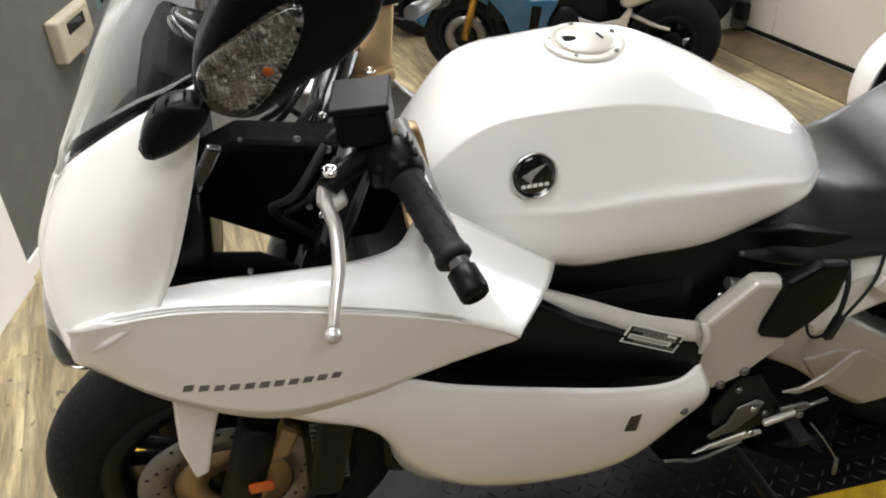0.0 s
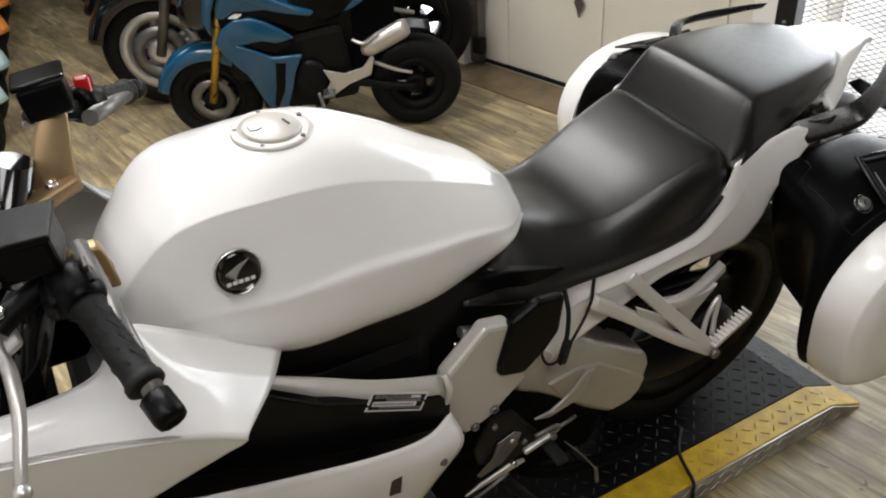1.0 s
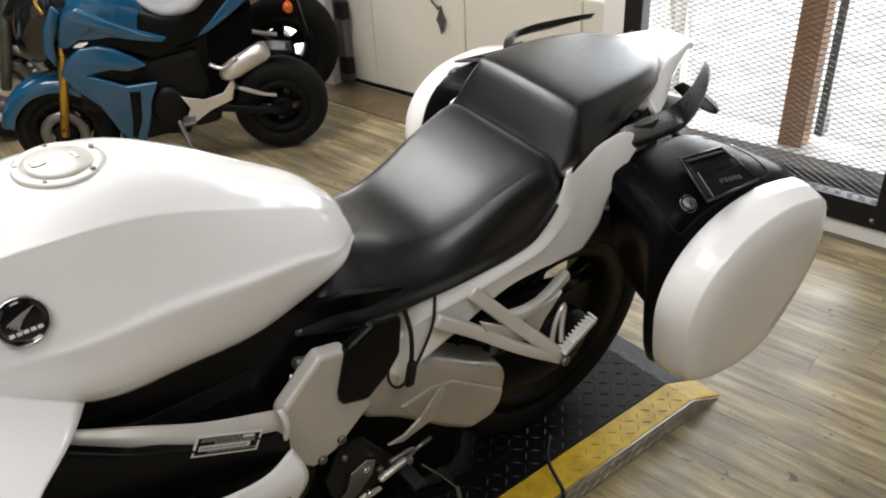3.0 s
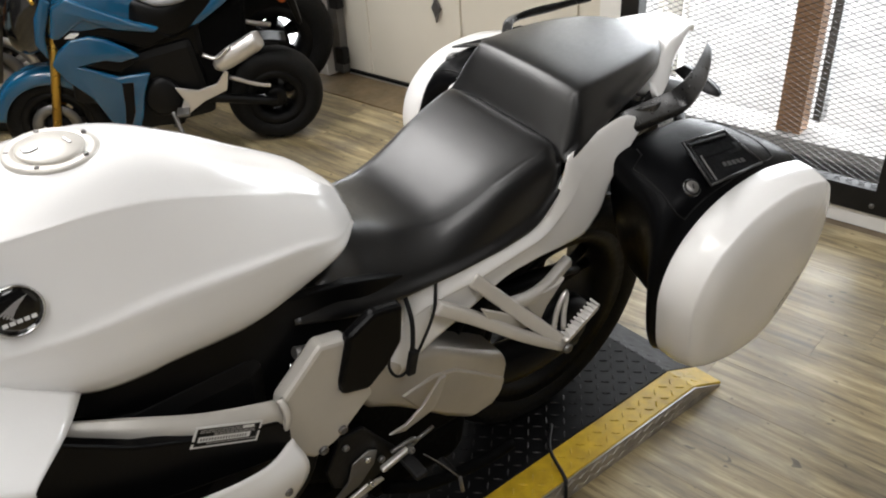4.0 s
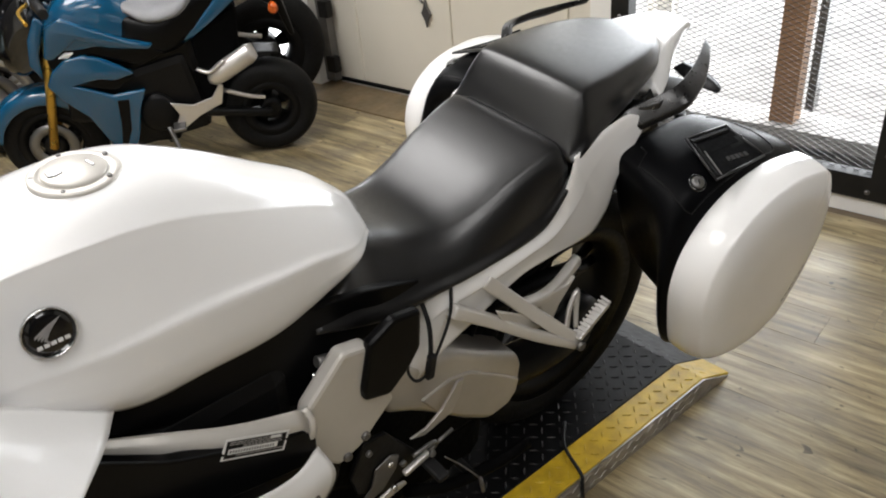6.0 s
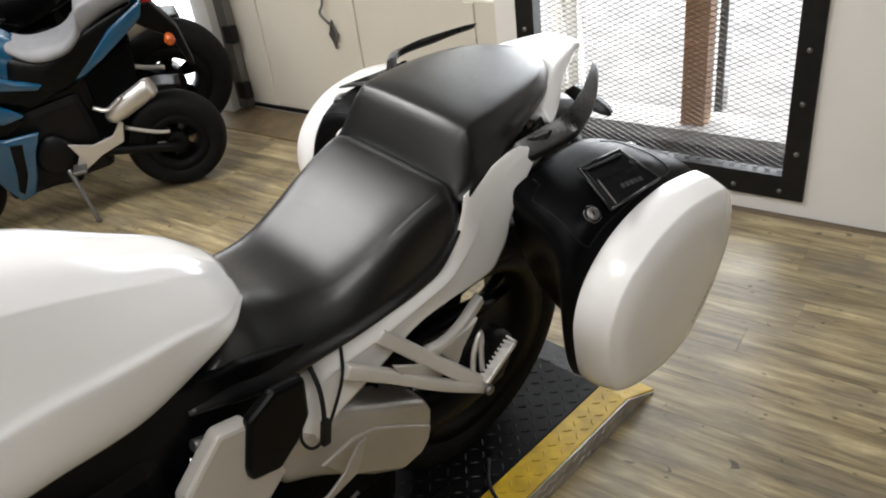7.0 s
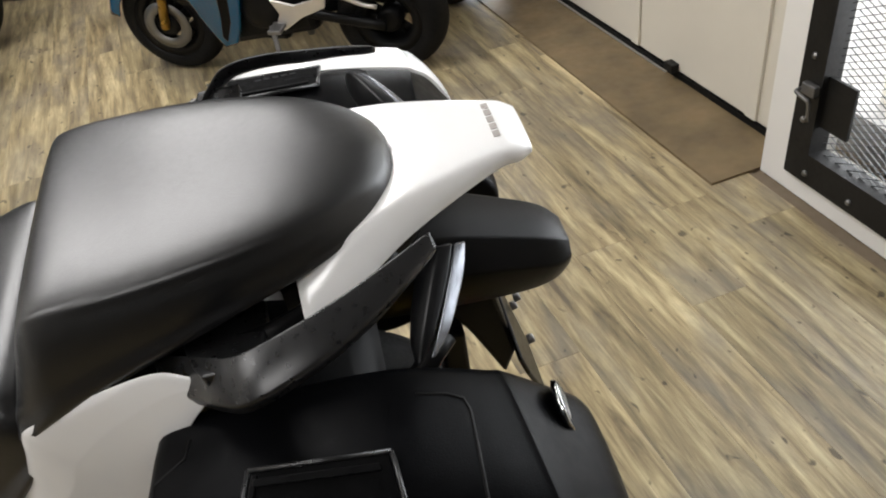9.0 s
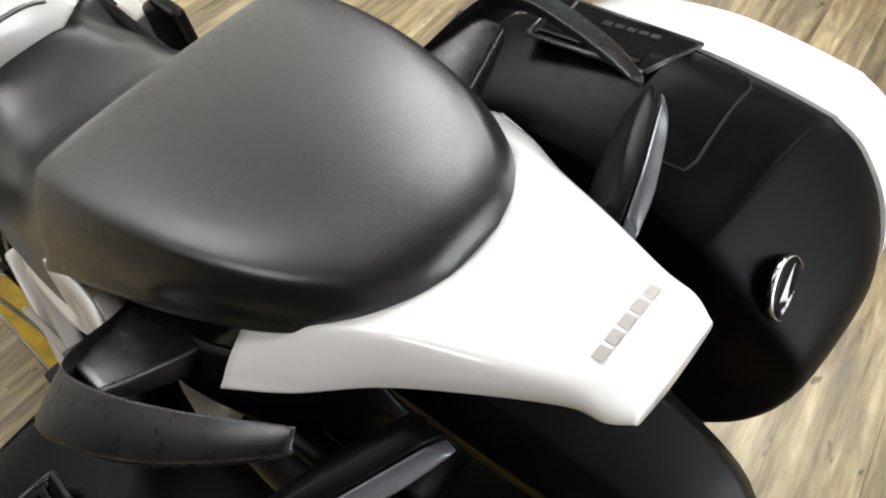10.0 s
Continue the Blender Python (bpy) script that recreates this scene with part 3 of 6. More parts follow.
SEAM, LIP, MID, INNER = edged(SEAM), edged(LIP), edged(MID), edged(INNER)
for s in (-1, 1):
    bag = part("pannier", bmesh.new(), PEARL, bike, "white and black hard pannier")
    bm = fresh(skin, [ring(s * .350, SEAM), ring(s * .353, SEAM, 1.004), ring(s * .382, SEAM, 1.0), ring(s * .410, SEAM, .968), ring(s * .421, SEAM, .935), ring(s * .434, SEAM, .80, dz=-.01), ring(s * .440, SEAM, .50, dz=-.02), ring(s * .441, SEAM, .12, dz=-.02)], 4, 4, closed=True)
    shell = part("shell", cap_ends(bm), PEARL, bag, "pearl white outer shell")
    bm = fresh(skin, [ring(s * .165, INNER, .93), ring(s * .180, INNER), ring(s * .275, MID), ring(s * .325, LIP), ring(s * .349, SEAM, .985)], 4, 4, closed=True)
    case = part("case", cap_ends(bm), CASE, bag, "grained black inner case")
    tree = surface_of(case)
    lp, ln = drape(tree, (.886, s * .330, .90), (0, s * -.25, -1))
    lm = spin(lp, lp + ln)
    lk = part("lock", fresh(lathe, [(.016, -.01), (.016, .0015), (.0125, .003), (.0115, .0015), (.0115, .001)], lm, 24), GLOSSBLACK, bag)
    part("barrel", fresh(lathe, [(.0112, 0), (.0112, .004), (.009, .0055), (.001, .0058)], lm, 24), STEEL, lk, "steel lock barrel")
    part("keyhole", fresh(box, (.002, .008, .001), lm @ pose(0, 0, .006)), GLOSSBLACK, lk)
    # carrying handle let into the lid
    hp, hn = drape(tree, (.982, s * .302, .90), (0, 0, -1), -.0006)
    right = Vector((.136, s * .02, -.012)).normalized()
    lid = facing(hp, right, hn.cross(right))
    if lid.to_3x3().col[2].dot(hn) < 0:
        lid = facing(hp, right, -hn.cross(right))
    u = 1 if (lid.to_3x3().col[1].y * s) < 0 else -1          # +1 when y of the pose runs towards the bike
    hd = part("handle", fresh(plate, [(-.066, u * -.050), (.076, u * -.030), (.056, u * .052), (-.052, u * .044)], .004, lid, .0012), MATTEBLACK, bag, "black carrying handle let into the lid")
    part("slot", fresh(plate, [(-.050, u * .004), (.050, u * .010), (.048, u * .032), (-.046, u * .026)], .002, lid @ pose(0, 0, .0017)), MATTEBLACK, hd, "deep black finger slot")
    part("hinge_strip", fresh(plate, [(-.064, u * -.046), (-.058, u * -.048), (-.046, u * .042), (-.051, u * .042)], .004, lid @ pose(0, 0, .002), .001), BLACK, hd)
    part("hinge_strip", fresh(plate, [(-.052, u * -.046), (-.049, u * -.046), (-.040, u * .010), (-.043, u * .010)], .003, lid @ pose(0, 0, .002), .001), STEEL, hd)
    part("grip_bar", fresh(plate, [(-.050, u * .033), (.050, u * .039), (.049, u * .045), (-.050, u * .039)], .005, lid @ pose(0, 0, .0025), .001), BLACK, hd, "black grip bar")
    rim = bmesh.new()
    for (ax, ay), (bx, by) in (((-.068, -.052), (.078, -.032)), ((.078, -.032), (.058, .054)), ((.058, .054), (-.054, .046)), ((-.054, .046), (-.068, -.052))):
        tube(rim, [lid @ Vector((ax, u * ay, .001)), lid @ Vector((bx, u * by, .001))], .0024, 8)
    part("handle_rim", rim, RAIL, hd, "raised rim round the handle")
    marks = bmesh.new()
    for k in range(5):
        box(marks, (.0085, .0090, .0006), lid @ pose(-.006 + .0115 * k, u * -.018, .0024))
    part("lettering", marks, RAIL, hd)
    # the lid's seam, laid on the case
    edge = [(.885, .196), (.880, .212), (.850, .222), (.842, .318), (.846, .330), (.856, .338), (.96, .3395), (1.090, .338), (1.106, .333), (1.113, .320), (1.120, .222), (1.117, .209), (1.104, .204), (1.05, .200)]
    path = []
    for (x0, y0), (x1, y1) in zip(edge, edge[1:]):
        nstep = max(1, int(math.hypot(x1 - x0, y1 - y0) / .02))
        path += [drape(tree, (x0 + (x1 - x0) * q / nstep, s * (y0 + (y1 - y0) * q / nstep), .90), (0, 0, -1), .0001)[0] for q in range(nstep)]
    part("lid_seam", fresh(tube, path, .0016, 6, 1), BLACKPRINT, bag, "fine black seam of the lid")
    bn = Vector((.70, s * .04, .71))
    bp = drape(tree, (1.226, s * .200, .796), -bn, .002)[0]
    badge(bp, bn, (-.3, 0, 1), .027, bag, BLACK)
    marks, tree2 = bmesh.new(), surface_of(shell)
    for k2 in range(7):
        mp, mn = drape(tree2, (1.110 + .008 * k2, s * .44, .545 + .010 * k2), (0, -s, 0), .0004)
        box(marks, (.0085, .005, .0008), facing(mp, (.62, 0, .78), mn.cross(Vector((.62, 0, .78)))))
    part("lettering", marks, GREYPRINT, bag, "small dark lettering bars")

# fairing
nose_rows = [
    [(-.665, -.02, 1.000), (-.655, -.06, 1.015), (-.605, -.145, 1.090), (-.530, -.195, 1.155), (-.455, -.212, 1.200)],
    [(-.705, -.02, .930), (-.698, -.06, .940), (-.650, -.165, 1.010), (-.570, -.222, 1.070), (-.480, -.228, 1.118)],
    [(-.722, -.02, .870), (-.715, -.06, .875), (-.668, -.185, .935), (-.598, -.240, .975), (-.522, -.236, 1.010)],
    [(-.715, -.02, .800), (-.708, -.06, .805), (-.672, -.195, .870), (-.615, -.255, .925), (-.548, -.252, .968)]]
for rows in (nose_rows, mirrored(nose_rows)):
    part("nose_fairing", fresh(skin, rows, 6, 6, flip=rows is not nose_rows), PEARL, bike, "pearl white nose fairing", solid=0.004)
SHELF_TOP = [(-.548, -.228, .972), (-.482, -.215, .957), (-.420, -.207, .945), (-.340, -.197, .935), (-.285, -.190, .945), (-.252, -.176, .985), (-.205, -.150, .940), (-.145, -.148, .893), (-.073, -.157, .844)]
SHELF_MID = [(-.592, -.246, .966), (-.510, -.242, .962), (-.430, -.240, .955), (-.335, -.240, .940), (-.270, -.236, .932), (-.225, -.222, .925), (-.190, -.215, .905), (-.155, -.210, .882), (-.105, -.212, .850)]
CREASE = [(-.640, -.253, .958), (-.537, -.261, .968), (-.437, -.264, .952), (-.325, -.269, .926), (-.255, -.271, .905), (-.215, -.272, .888), (-.190, -.273, .876), (-.172, -.274, .866), (-.156, -.274, .855)]
CREASE_LOW = [(x - .001, y + .0005, z - .007) for x, y, z in CREASE]
SIDE_MID = [(-.655, -.235, .900), (-.560, -.254, .890), (-.450, -.257, .872), (-.335, -.259, .850), (-.268, -.261, .842), (-.228, -.263, .838), (-.202, -.266, .838), (-.183, -.269, .838), (-.164, -.272, .842)]
SIDE_LOW = [(-.655, -.205, .850), (-.565, -.242, .805), (-.458, -.244, .745), (-.345, -.248, .760), (-.285, -.250, .783), (-.245, -.252, .797), (-.218, -.255, .808), (-.195, -.260, .820), (-.172, -.266, .834)]
side_rows = [SHELF_TOP, SHELF_MID, CREASE, CREASE_LOW, SIDE_MID, SIDE_LOW]
belly_rows = [
    [(-.458, -.243, .748), (-.340, -.243, .782), (-.225, -.241, .735), (-.105, -.238, .690), (.020, -.236, .650), (.110, -.224, .625), (.168, -.196, .618)],
    [(-.400, -.240, .710), (-.310, -.245, .690), (-.215, -.246, .650), (-.105, -.244, .610), (.020, -.242, .590), (.110, -.238, .578), (.178, -.222, .572)],
    [(-.335, -.215, .655), (-.300, -.225, .580), (-.210, -.225, .486), (-.105, -.222, .444), (.010, -.222, .434), (.084, -.222, .456), (.146, -.218, .512)],
    [(-.320, -.190, .590), (-.295, -.200, .505), (-.200, -.190, .410), (-.105, -.185, .368), (.000, -.185, .358), (.074, -.190, .380), (.126, -.200, .455)]]
panels = {}
for nm, rr, lab in (("side_fairing", side_rows, "pearl white side fairing panel"), ("belly_fairing", belly_rows, "pearl white lower fairing panel")):
    for rows in (mirrored(rr), rr):
        panels[nm] = part(nm, fresh(skin, rows, 6, 6, flip=rows is not rr), PEARL, bike, lab, solid=0.004)
letters = bmesh.new()
for k in range(11):
    f = k / 10
    m = facing((-.548 + .168 * f, -.2515 - .0035 * f, .832 - .019 * f + .006 * (2 * f - 1) ** 2), (1, 0, -.12), (0, -.12, 1))
    plate(letters, [(-.0065, -.0055), (.0045, -.0055), (.0075, .0055), (-.0035, .0055)], .0012, m @ pose(0, 0, .003))
    plate(letters, [(-.001, -.0015), (.004, -.0015), (.005, .0015), (.0, .0015)], .0014, m @ pose(0, 0, .0031))
part("lettering", letters, GREYPRINT, panels["side_fairing"], "slanted dark grey lettering bars")
part("fairing_slot", fresh(plate, [(-.011, -.018), (.009, -.022), (.012, .020), (-.007, .021)], .003, upright(-.2440) @ pose(.046, .568, 0), .001), GLOSSBLACK, panels["belly_fairing"], "small black slot")
bolt((.135, -.2365, .560), (0, -1, .1), .007, STEEL, panels["belly_fairing"])
bolt((-.247, -.178, .972), (.1, -.8, .6), .006, CHROME, panels["side_fairing"])
part("headlamp", loft_body([(-.735, (0, .84), (.05, .835), (.06, .80), (.05, .77), (0, .765)), (-.70, (0, .88), (.12, .87), (.17, .83), (.12, .78), (0, .77)), (-.60, (0, .90), (.15, .89), (.20, .85), (.15, .79), (0, .77))], 4, 4), CLEAR, bike, "clear headlamp lens")
part("nose_liner", loft_body([(-.69, (0, .95), (.05, .94), (.08, .88), (.05, .80), (0, .78)), (-.60, (0, 1.02), (.15, 1.0), (.20, .92), (.15, .83), (0, .80)), (-.50, (0, 1.06), (.17, 1.05), (.20, .98), (.17, .90), (0, .85))], 4, 4), BLACK, bike)

# windscreen
screen_rows = [
    [(-.455, -.205, 1.205), (-.530, -.190, 1.160), (-.605, -.140, 1.095), (-.655, -.06, 1.020), (-.668, 0, 1.005), (-.655, .06, 1.020), (-.605, .14, 1.095), (-.530, .19, 1.160), (-.455, .205, 1.205)],
    [(-.400, -.195, 1.270), (-.455, -.180, 1.255), (-.520, -.130, 1.220), (-.565, -.055, 1.175), (-.575, 0, 1.165), (-.565, .055, 1.175), (-.520, .13, 1.220), (-.455, .18, 1.255), (-.400, .195, 1.270)],
    [(-.380, -.150, 1.345), (-.405, -.130, 1.350), (-.440, -.095, 1.345), (-.460, -.04, 1.335), (-.465, 0, 1.332), (-.460, .04, 1.335), (-.440, .095, 1.345), (-.405, .13, 1.350), (-.380, .15, 1.345)]]
scr = part("windscreen", fresh(skin, screen_rows, 6, 5), SCREEN, bike, "clear acrylic windscreen", solid=.003)
scr.visible_shadow = False

# mirrors with clear turn lamps
for s in (-1, 1):
    hous = [(-.461, 1.225), (-.434, 1.275), (-.406, 1.308), (-.354, 1.318), (-.300, 1.311), (-.290, 1.280), (-.302, 1.243), (-.338, 1.213), (-.375, 1.196), (-.405, 1.175), (-.432, 1.172), (-.460, 1.190)]
    mir = part("mirror", fresh(side_plate, hous, s * .225, .055, .014, 2, 3), BLACK, bike, "black mirror housing", smooth=True)
    lens = [(-.457, 1.227), (-.453, 1.205), (-.429, 1.187), (-.400, 1.205), (-.370, 1.248), (-.361, 1.276), (-.373, 1.283), (-.411, 1.263), (-.446, 1.243)]
    lm = part("turn_lens", fresh(side_plate, lens, s * .262, .020, .006, 2, 3), CLEAR, mir, "clear faceted turn lamp lens", smooth=True)
    part("reflector", fresh(side_plate, [((x + .41) * .92 - .41, (z - 1.232) * .92 + 1.232) for x, z in lens], s * .2545, .003), ENGINE, lm)
    facets, frnd = bmesh.new(), random.Random(5)
    for i in range(24):
        for j in range(25):
            px, pz = -.452 + i * .0038, 1.192 + j * .0038
            if within((px - (px + .41) * -.10, pz - (pz - 1.232) * -.10), lens):
                plate(facets, [(-.0018, -.0018), (.0018, -.0018), (.0018, .0018), (-.0018, .0018)], .0012, upright(s * .2575) @ pose(px, pz, 0) @ Matrix.Rotation(radians(44 * (frnd.random() - .5)), 4, "X") @ Matrix.Rotation(radians(44 * (frnd.random() - .5)), 4, "Y"))
    tagged(part("facets", facets, FACET, lm), kind="stuff")
    part("bulb", fresh(lathe, [(.001, -.006), (.005, -.004), (.006, 0), (.004, .004), (.001, .006)], Matrix.Translation((-.398, s * .2545, 1.226)) @ Matrix.Rotation(radians(90), 4, "X"), 14), AMBER, lm, "amber bulb")
    part("stalk", fresh(side_plate, [(-.520, 1.160), (-.508, 1.148), (-.470, 1.165), (-.450, 1.195), (-.480, 1.205), (-.505, 1.190)], s * .245, .035, .010, 2, 3), BLACK, mir, smooth=True)
    part("glass", fresh(side_plate, [(-.40, 1.215), (-.36, 1.222), (-.318, 1.25), (-.305, 1.295), (-.36, 1.305), (-.395, 1.29)], s * .1955, .003, 0, 2), CHROME, mir, "mirror glass")

# cockpit
part("cockpit_floor", fresh(side_plate, [(-.52, .96), (-.40, .88), (-.29, .88), (-.25, .95), (-.30, 1.02), (-.45, 1.05), (-.52, 1.02)], -.06, .06, .01), MATTEBLACK, bike)
part("cockpit_inner", fresh(skin, [[(-.535, -.215, .975), (-.43, -.20, .94), (-.34, -.19, .93), (-.285, -.185, .94)], [(-.54, -.16, .90), (-.45, -.14, .86), (-.36, -.13, .85), (-.30, -.12, .86)], [(-.53, -.10, .85), (-.46, -.08, .80), (-.38, -.07, .80), (-.31, -.06, .82)]], 4, 4), MATTEBLACK, bike, solid=.004)
dash = part("dashboard", fresh(box, (.05, .19, .07), pose(-.515, .01, 1.11, 0, 35, 0), .012), MATTEBLACK, bike)
part("gauge", fresh(lathe, [(.045, 0), (.045, .008), (.041, .010), (.039, .006), (.0005, .006)], pose(-.465, 0, 1.14, 0, 35, 0), 32), GLOSSBLACK, dash)
part("radiator", fresh(box, (.05, .40, .22), pose(-.40, 0, .58, 0, 12, 0), .008), ENGINE, bike)
fins = bmesh.new()
for k in range(16):
    box(fins, (.052, .36, .003), pose(-.403 + .0025 * (k - 8) * .2, 0, .49 + k * .012, 0, 12, 0))
part("radiator_fins", fins, STEEL, bike)
for s in (-1, 1):
    part("fork_tube", fresh(rod, (AX_F + .02, s * .105, AX_Z + .02), (-.30, s * .105, 1.06), .0245, 18), GLOSSBLACK, bike, "black fork tube")
    part("fork_leg", fresh(rod, (AX_F - .005, s * .105, AX_Z - .04), (-.50, s * .105, .57), .033, 18, .006), ENGINE, bike)
    cal = part("brake_caliper", fresh(side_plate, [(-.53, .44), (-.47, .46), (-.44, .52), (-.47, .55), (-.52, .52)], s * .085, .05, .01), BRONZE, bike)
    part("reflector", fresh(box, (.04, .008, .022), Matrix.Translation((-.52, s * .142, .445)), .003), AMBER, bike, "amber side reflector")
part("triple_clamp", fresh(plate, [(-.35, -.13), (-.27, -.13), (-.24, -.05), (-.24, .05), (-.27, .13), (-.35, .13), (-.36, 0)], .03, pose(0, 0, 1.01, 0, -22, 0) @ pose(.06, 0, -.10), .006), BRONZE, bike, "bronze top clamp")
for s in (-1, 1):
    climb = [(-.262, -.112, 1.000), (-.260, -.110, 1.020), (-.258, -.108, 1.040), (-.257, -.107, 1.056)] if s < 0 else [(-.262, .112, 1.000), (-.258, .120, 1.035), (-.245, .140, 1.073), (-.235, .155, 1.095)]
    riser = part("bar_riser", fresh(flat_bar, climb, .062, .030, .022, .004), BRONZE, bike, "bronze handlebar riser")
    part("riser_foot", fresh(box, (.075, .055, .020), pose(-.275, s * .105, 1.005, 0, -10, s * 20), .006), BRONZE, riser)
    bolt((-.268, s * .098, 1.017), (0, 0, 1), .009, CHROME, riser)
    if s > 0:
        bolt((-.220, .160, 1.088), (.3, 0, 1), .008, ALLOY, riser)
    g0, g1 = Vector((-.262, s * .245, 1.108)), Vector((-.229, s * .375, 1.072))
    bar = part("handlebar", fresh(rod, (-.252, s * .150, 1.118), g1, .0112, 14), STEEL, bike)
    grip = part("grip", fresh(lathe, [(.0195, 0), (.0190, .004), (.0172, .008), (.0170, .095), (.0178, .100), (.0176, .104), (.0200, .107), (.0200, .113), (.016, .116)], spin(g0, g1), 24), GRIP, bar, "ribbed black rubber grip")
    ribs = bmesh.new()
    for k in range(6):
        a = 2 * math.pi * k / 6
        for q in range(4):
            box(ribs, (.0010, .0030, .0190), spin(g0, g1) @ Matrix.Rotation(a, 4, "Z") @ Matrix.Translation((.0169, 0, .022 + q * .021)) @ Matrix.Rotation(radians(28), 4, "X"))
    tagged(part("grip_ribs", ribs, GRIP, bar), kind="stuff")
    e1 = g1 + (g1 - g0).normalized() * .030
    endw = part("bar_end_weight", fresh(lathe, [(.014, -.012), (.0165, -.010), (.0168, .016), (.0155, .021), (.013, .022), (.0125, .0195), (.001, .019)], spin(g1, e1), 10), BLACK, bar, "glossy black bar end weight")
    sw = part("switch_housing", fresh(lathe, [(.016, 0), (.024, .004), (.027, .014), (.027, .040), (.023, .050), (.017, .054)], spin((-.2745, s * .196, 1.1215), g0), 20), BLACK, bar, "black switch housing")
    part("switch_box", fresh(box, (.040, .046, .036), facing((-.278, s * .220, 1.112), (0, s, -.28), (-1, 0, 0)), .008), BLACK, sw)
    if s < 0:
        part("switch_button", fresh(box, (.016, .012, .006), facing((-.252, -.215, 1.140), (0, -1, -.28), (0, 0, 1)), .002), STEEL, sw)
        part("switch_button", fresh(box, (.010, .016, .006), facing((-.250, -.232, 1.130), (0, -1, -.28), (0, 0, 1)), .002), GRIP, sw)
    else:
        part("kill_switch", fresh(box, (.026, .030, .022), facing((-.262, .218, 1.140), (0, 1, -.28), (0, 0, 1)), .005), RED, sw, "red kill switch")
    # lever with its perch and reservoir
    # the near end sits lower and farther in, the far end is swept back and down
    swing = (g1 - g0).rotation_difference(Vector((.075, .120, -.054))).to_matrix().to_4x4()
    low = Matrix.Translation((-.010, .050, -.066)) if s < 0 else Matrix.Translation((-.180, .240, 1.050)) @ swing @ Matrix.Translation(-g0)
    bar.matrix_basis = low
    perch = part("lever_perch", fresh(tube, [(-.272, s * .185, 1.120), (-.300, s * .200, 1.115), (-.335, s * .222, 1.108), (-.348, s * .232, 1.102)], .013, 10, 4), ENGINE, bar)
    bolt((-.343, s * .226, 1.120), (0, 0, 1), .010, CHROME, perch)
    lever = part("brake_lever" if s > 0 else "clutch_lever", fresh(tube, [(-.345, s * .218, 1.108), (-.350, s * .245, 1.104), (-.345, s * .275, 1.092), (-.348, s * .310, 1.070), (-.358, s * .340, 1.045), (-.365, s * .360, 1.026)], .0088, 12, 5, .75, .0058), ALLOY, bike, "polished alloy lever")
    lever.matrix_basis = low @ Matrix.Translation((-.002, 0, -.010))
    part("lever_root", fresh(plate, [(-.016, -.013), (.010, -.019), (.026, .0), (.010, .016), (-.014, .014)], .010, facing((-.344, s * .236, 1.104), (-.1, s, -.25), (-1, 0, 0)), .004), ALLOY, lever)
    bm = bmesh.new()
    bmesh.ops.create_uvsphere(bm, u_segments=16, v_segments=10, radius=.0095, matrix=Matrix.Translation((-.3655, s * .3635, 1.0225)))
    part("lever_ball", bm, ALLOY, lever, smooth=True)
    resv = part("fluid_reservoir", fresh(box, (.060, .062, .045), pose(-.296, s * (.184 if s < 0 else .150), 1.158, 0, -6, s * 12), .006), BLACK, bar, "black fluid reservoir")
    part("reservoir_cap", fresh(box, (.066, .068, .008), pose(-.2985, s * (.184 if s < 0 else .150), 1.183, 0, -6, s * 12), .003), BLACK if s < 0 else GLOSSBLACK, resv)
# cables and small fittings round the steering head
crand = random.Random(8)
for k in range(7):
    a = Vector((-.36 + .03 * crand.random(), -.16 + .05 * k, 1.02 + .06 * crand.random()))
    path = [a, a + Vector((-.04, -.02, -.05 + .04 * crand.random())), a + Vector((-.07, .03, -.10)), a + Vector((-.02, .05, -.17))]
    part("cable", fresh(tube, path, .0045, 8), GRIP, bike)
for k in range(9):
    p = (-.46 + .16 * crand.random(), -.15 + .08 * crand.random(), .96 + .12 * crand.random())
    bolt(p, (.2, -1, .6), .002 + .003 * crand.random(), CHROME if k % 2 else STEEL, bike, "fitting")
part("wiring_bracket", fresh(side_plate, [(-.53, 1.02), (-.49, 1.035), (-.46, 1.085), (-.475, 1.09), (-.50, 1.05), (-.53, 1.035)], -.15, .012, .003), GLOSSBLACK, bike)
part("inner_stay", fresh(side_plate, [(-.50, .945), (-.42, .925), (-.40, .945), (-.44, .975), (-.49, .985)], -.198, .006, .002), MATTEBLACK, bike)
bolt((-.455, -.203, .955), (0, -1, .3), .0035, STEEL, bike)

# front mudguard
fend = [[(AX_F + .318 * math.cos(a) * k, y, AX_Z + .318 * math.sin(a) * k) for y, k in ((-.078, .90), (-.066, .985), (-.03, 1.02), (.03, 1.02), (.066, .985), (.078, .90))] for a in (radians(d) for d in (30, 50, 70, 90, 104))]
mud = part("front_mudguard", fresh(skin, fend, 5, 4, flip=True), PEARL, bike, "pearl white front mudguard", solid=.004)
for s in (-1, 1):
    part("mudguard_stay", fresh(side_plate, [(-.605, .680), (-.545, .650), (-.565, .590), (-.590, .500), (-.612, .490), (-.620, .570)], s * .128, .018, .006), PEARL, mud)

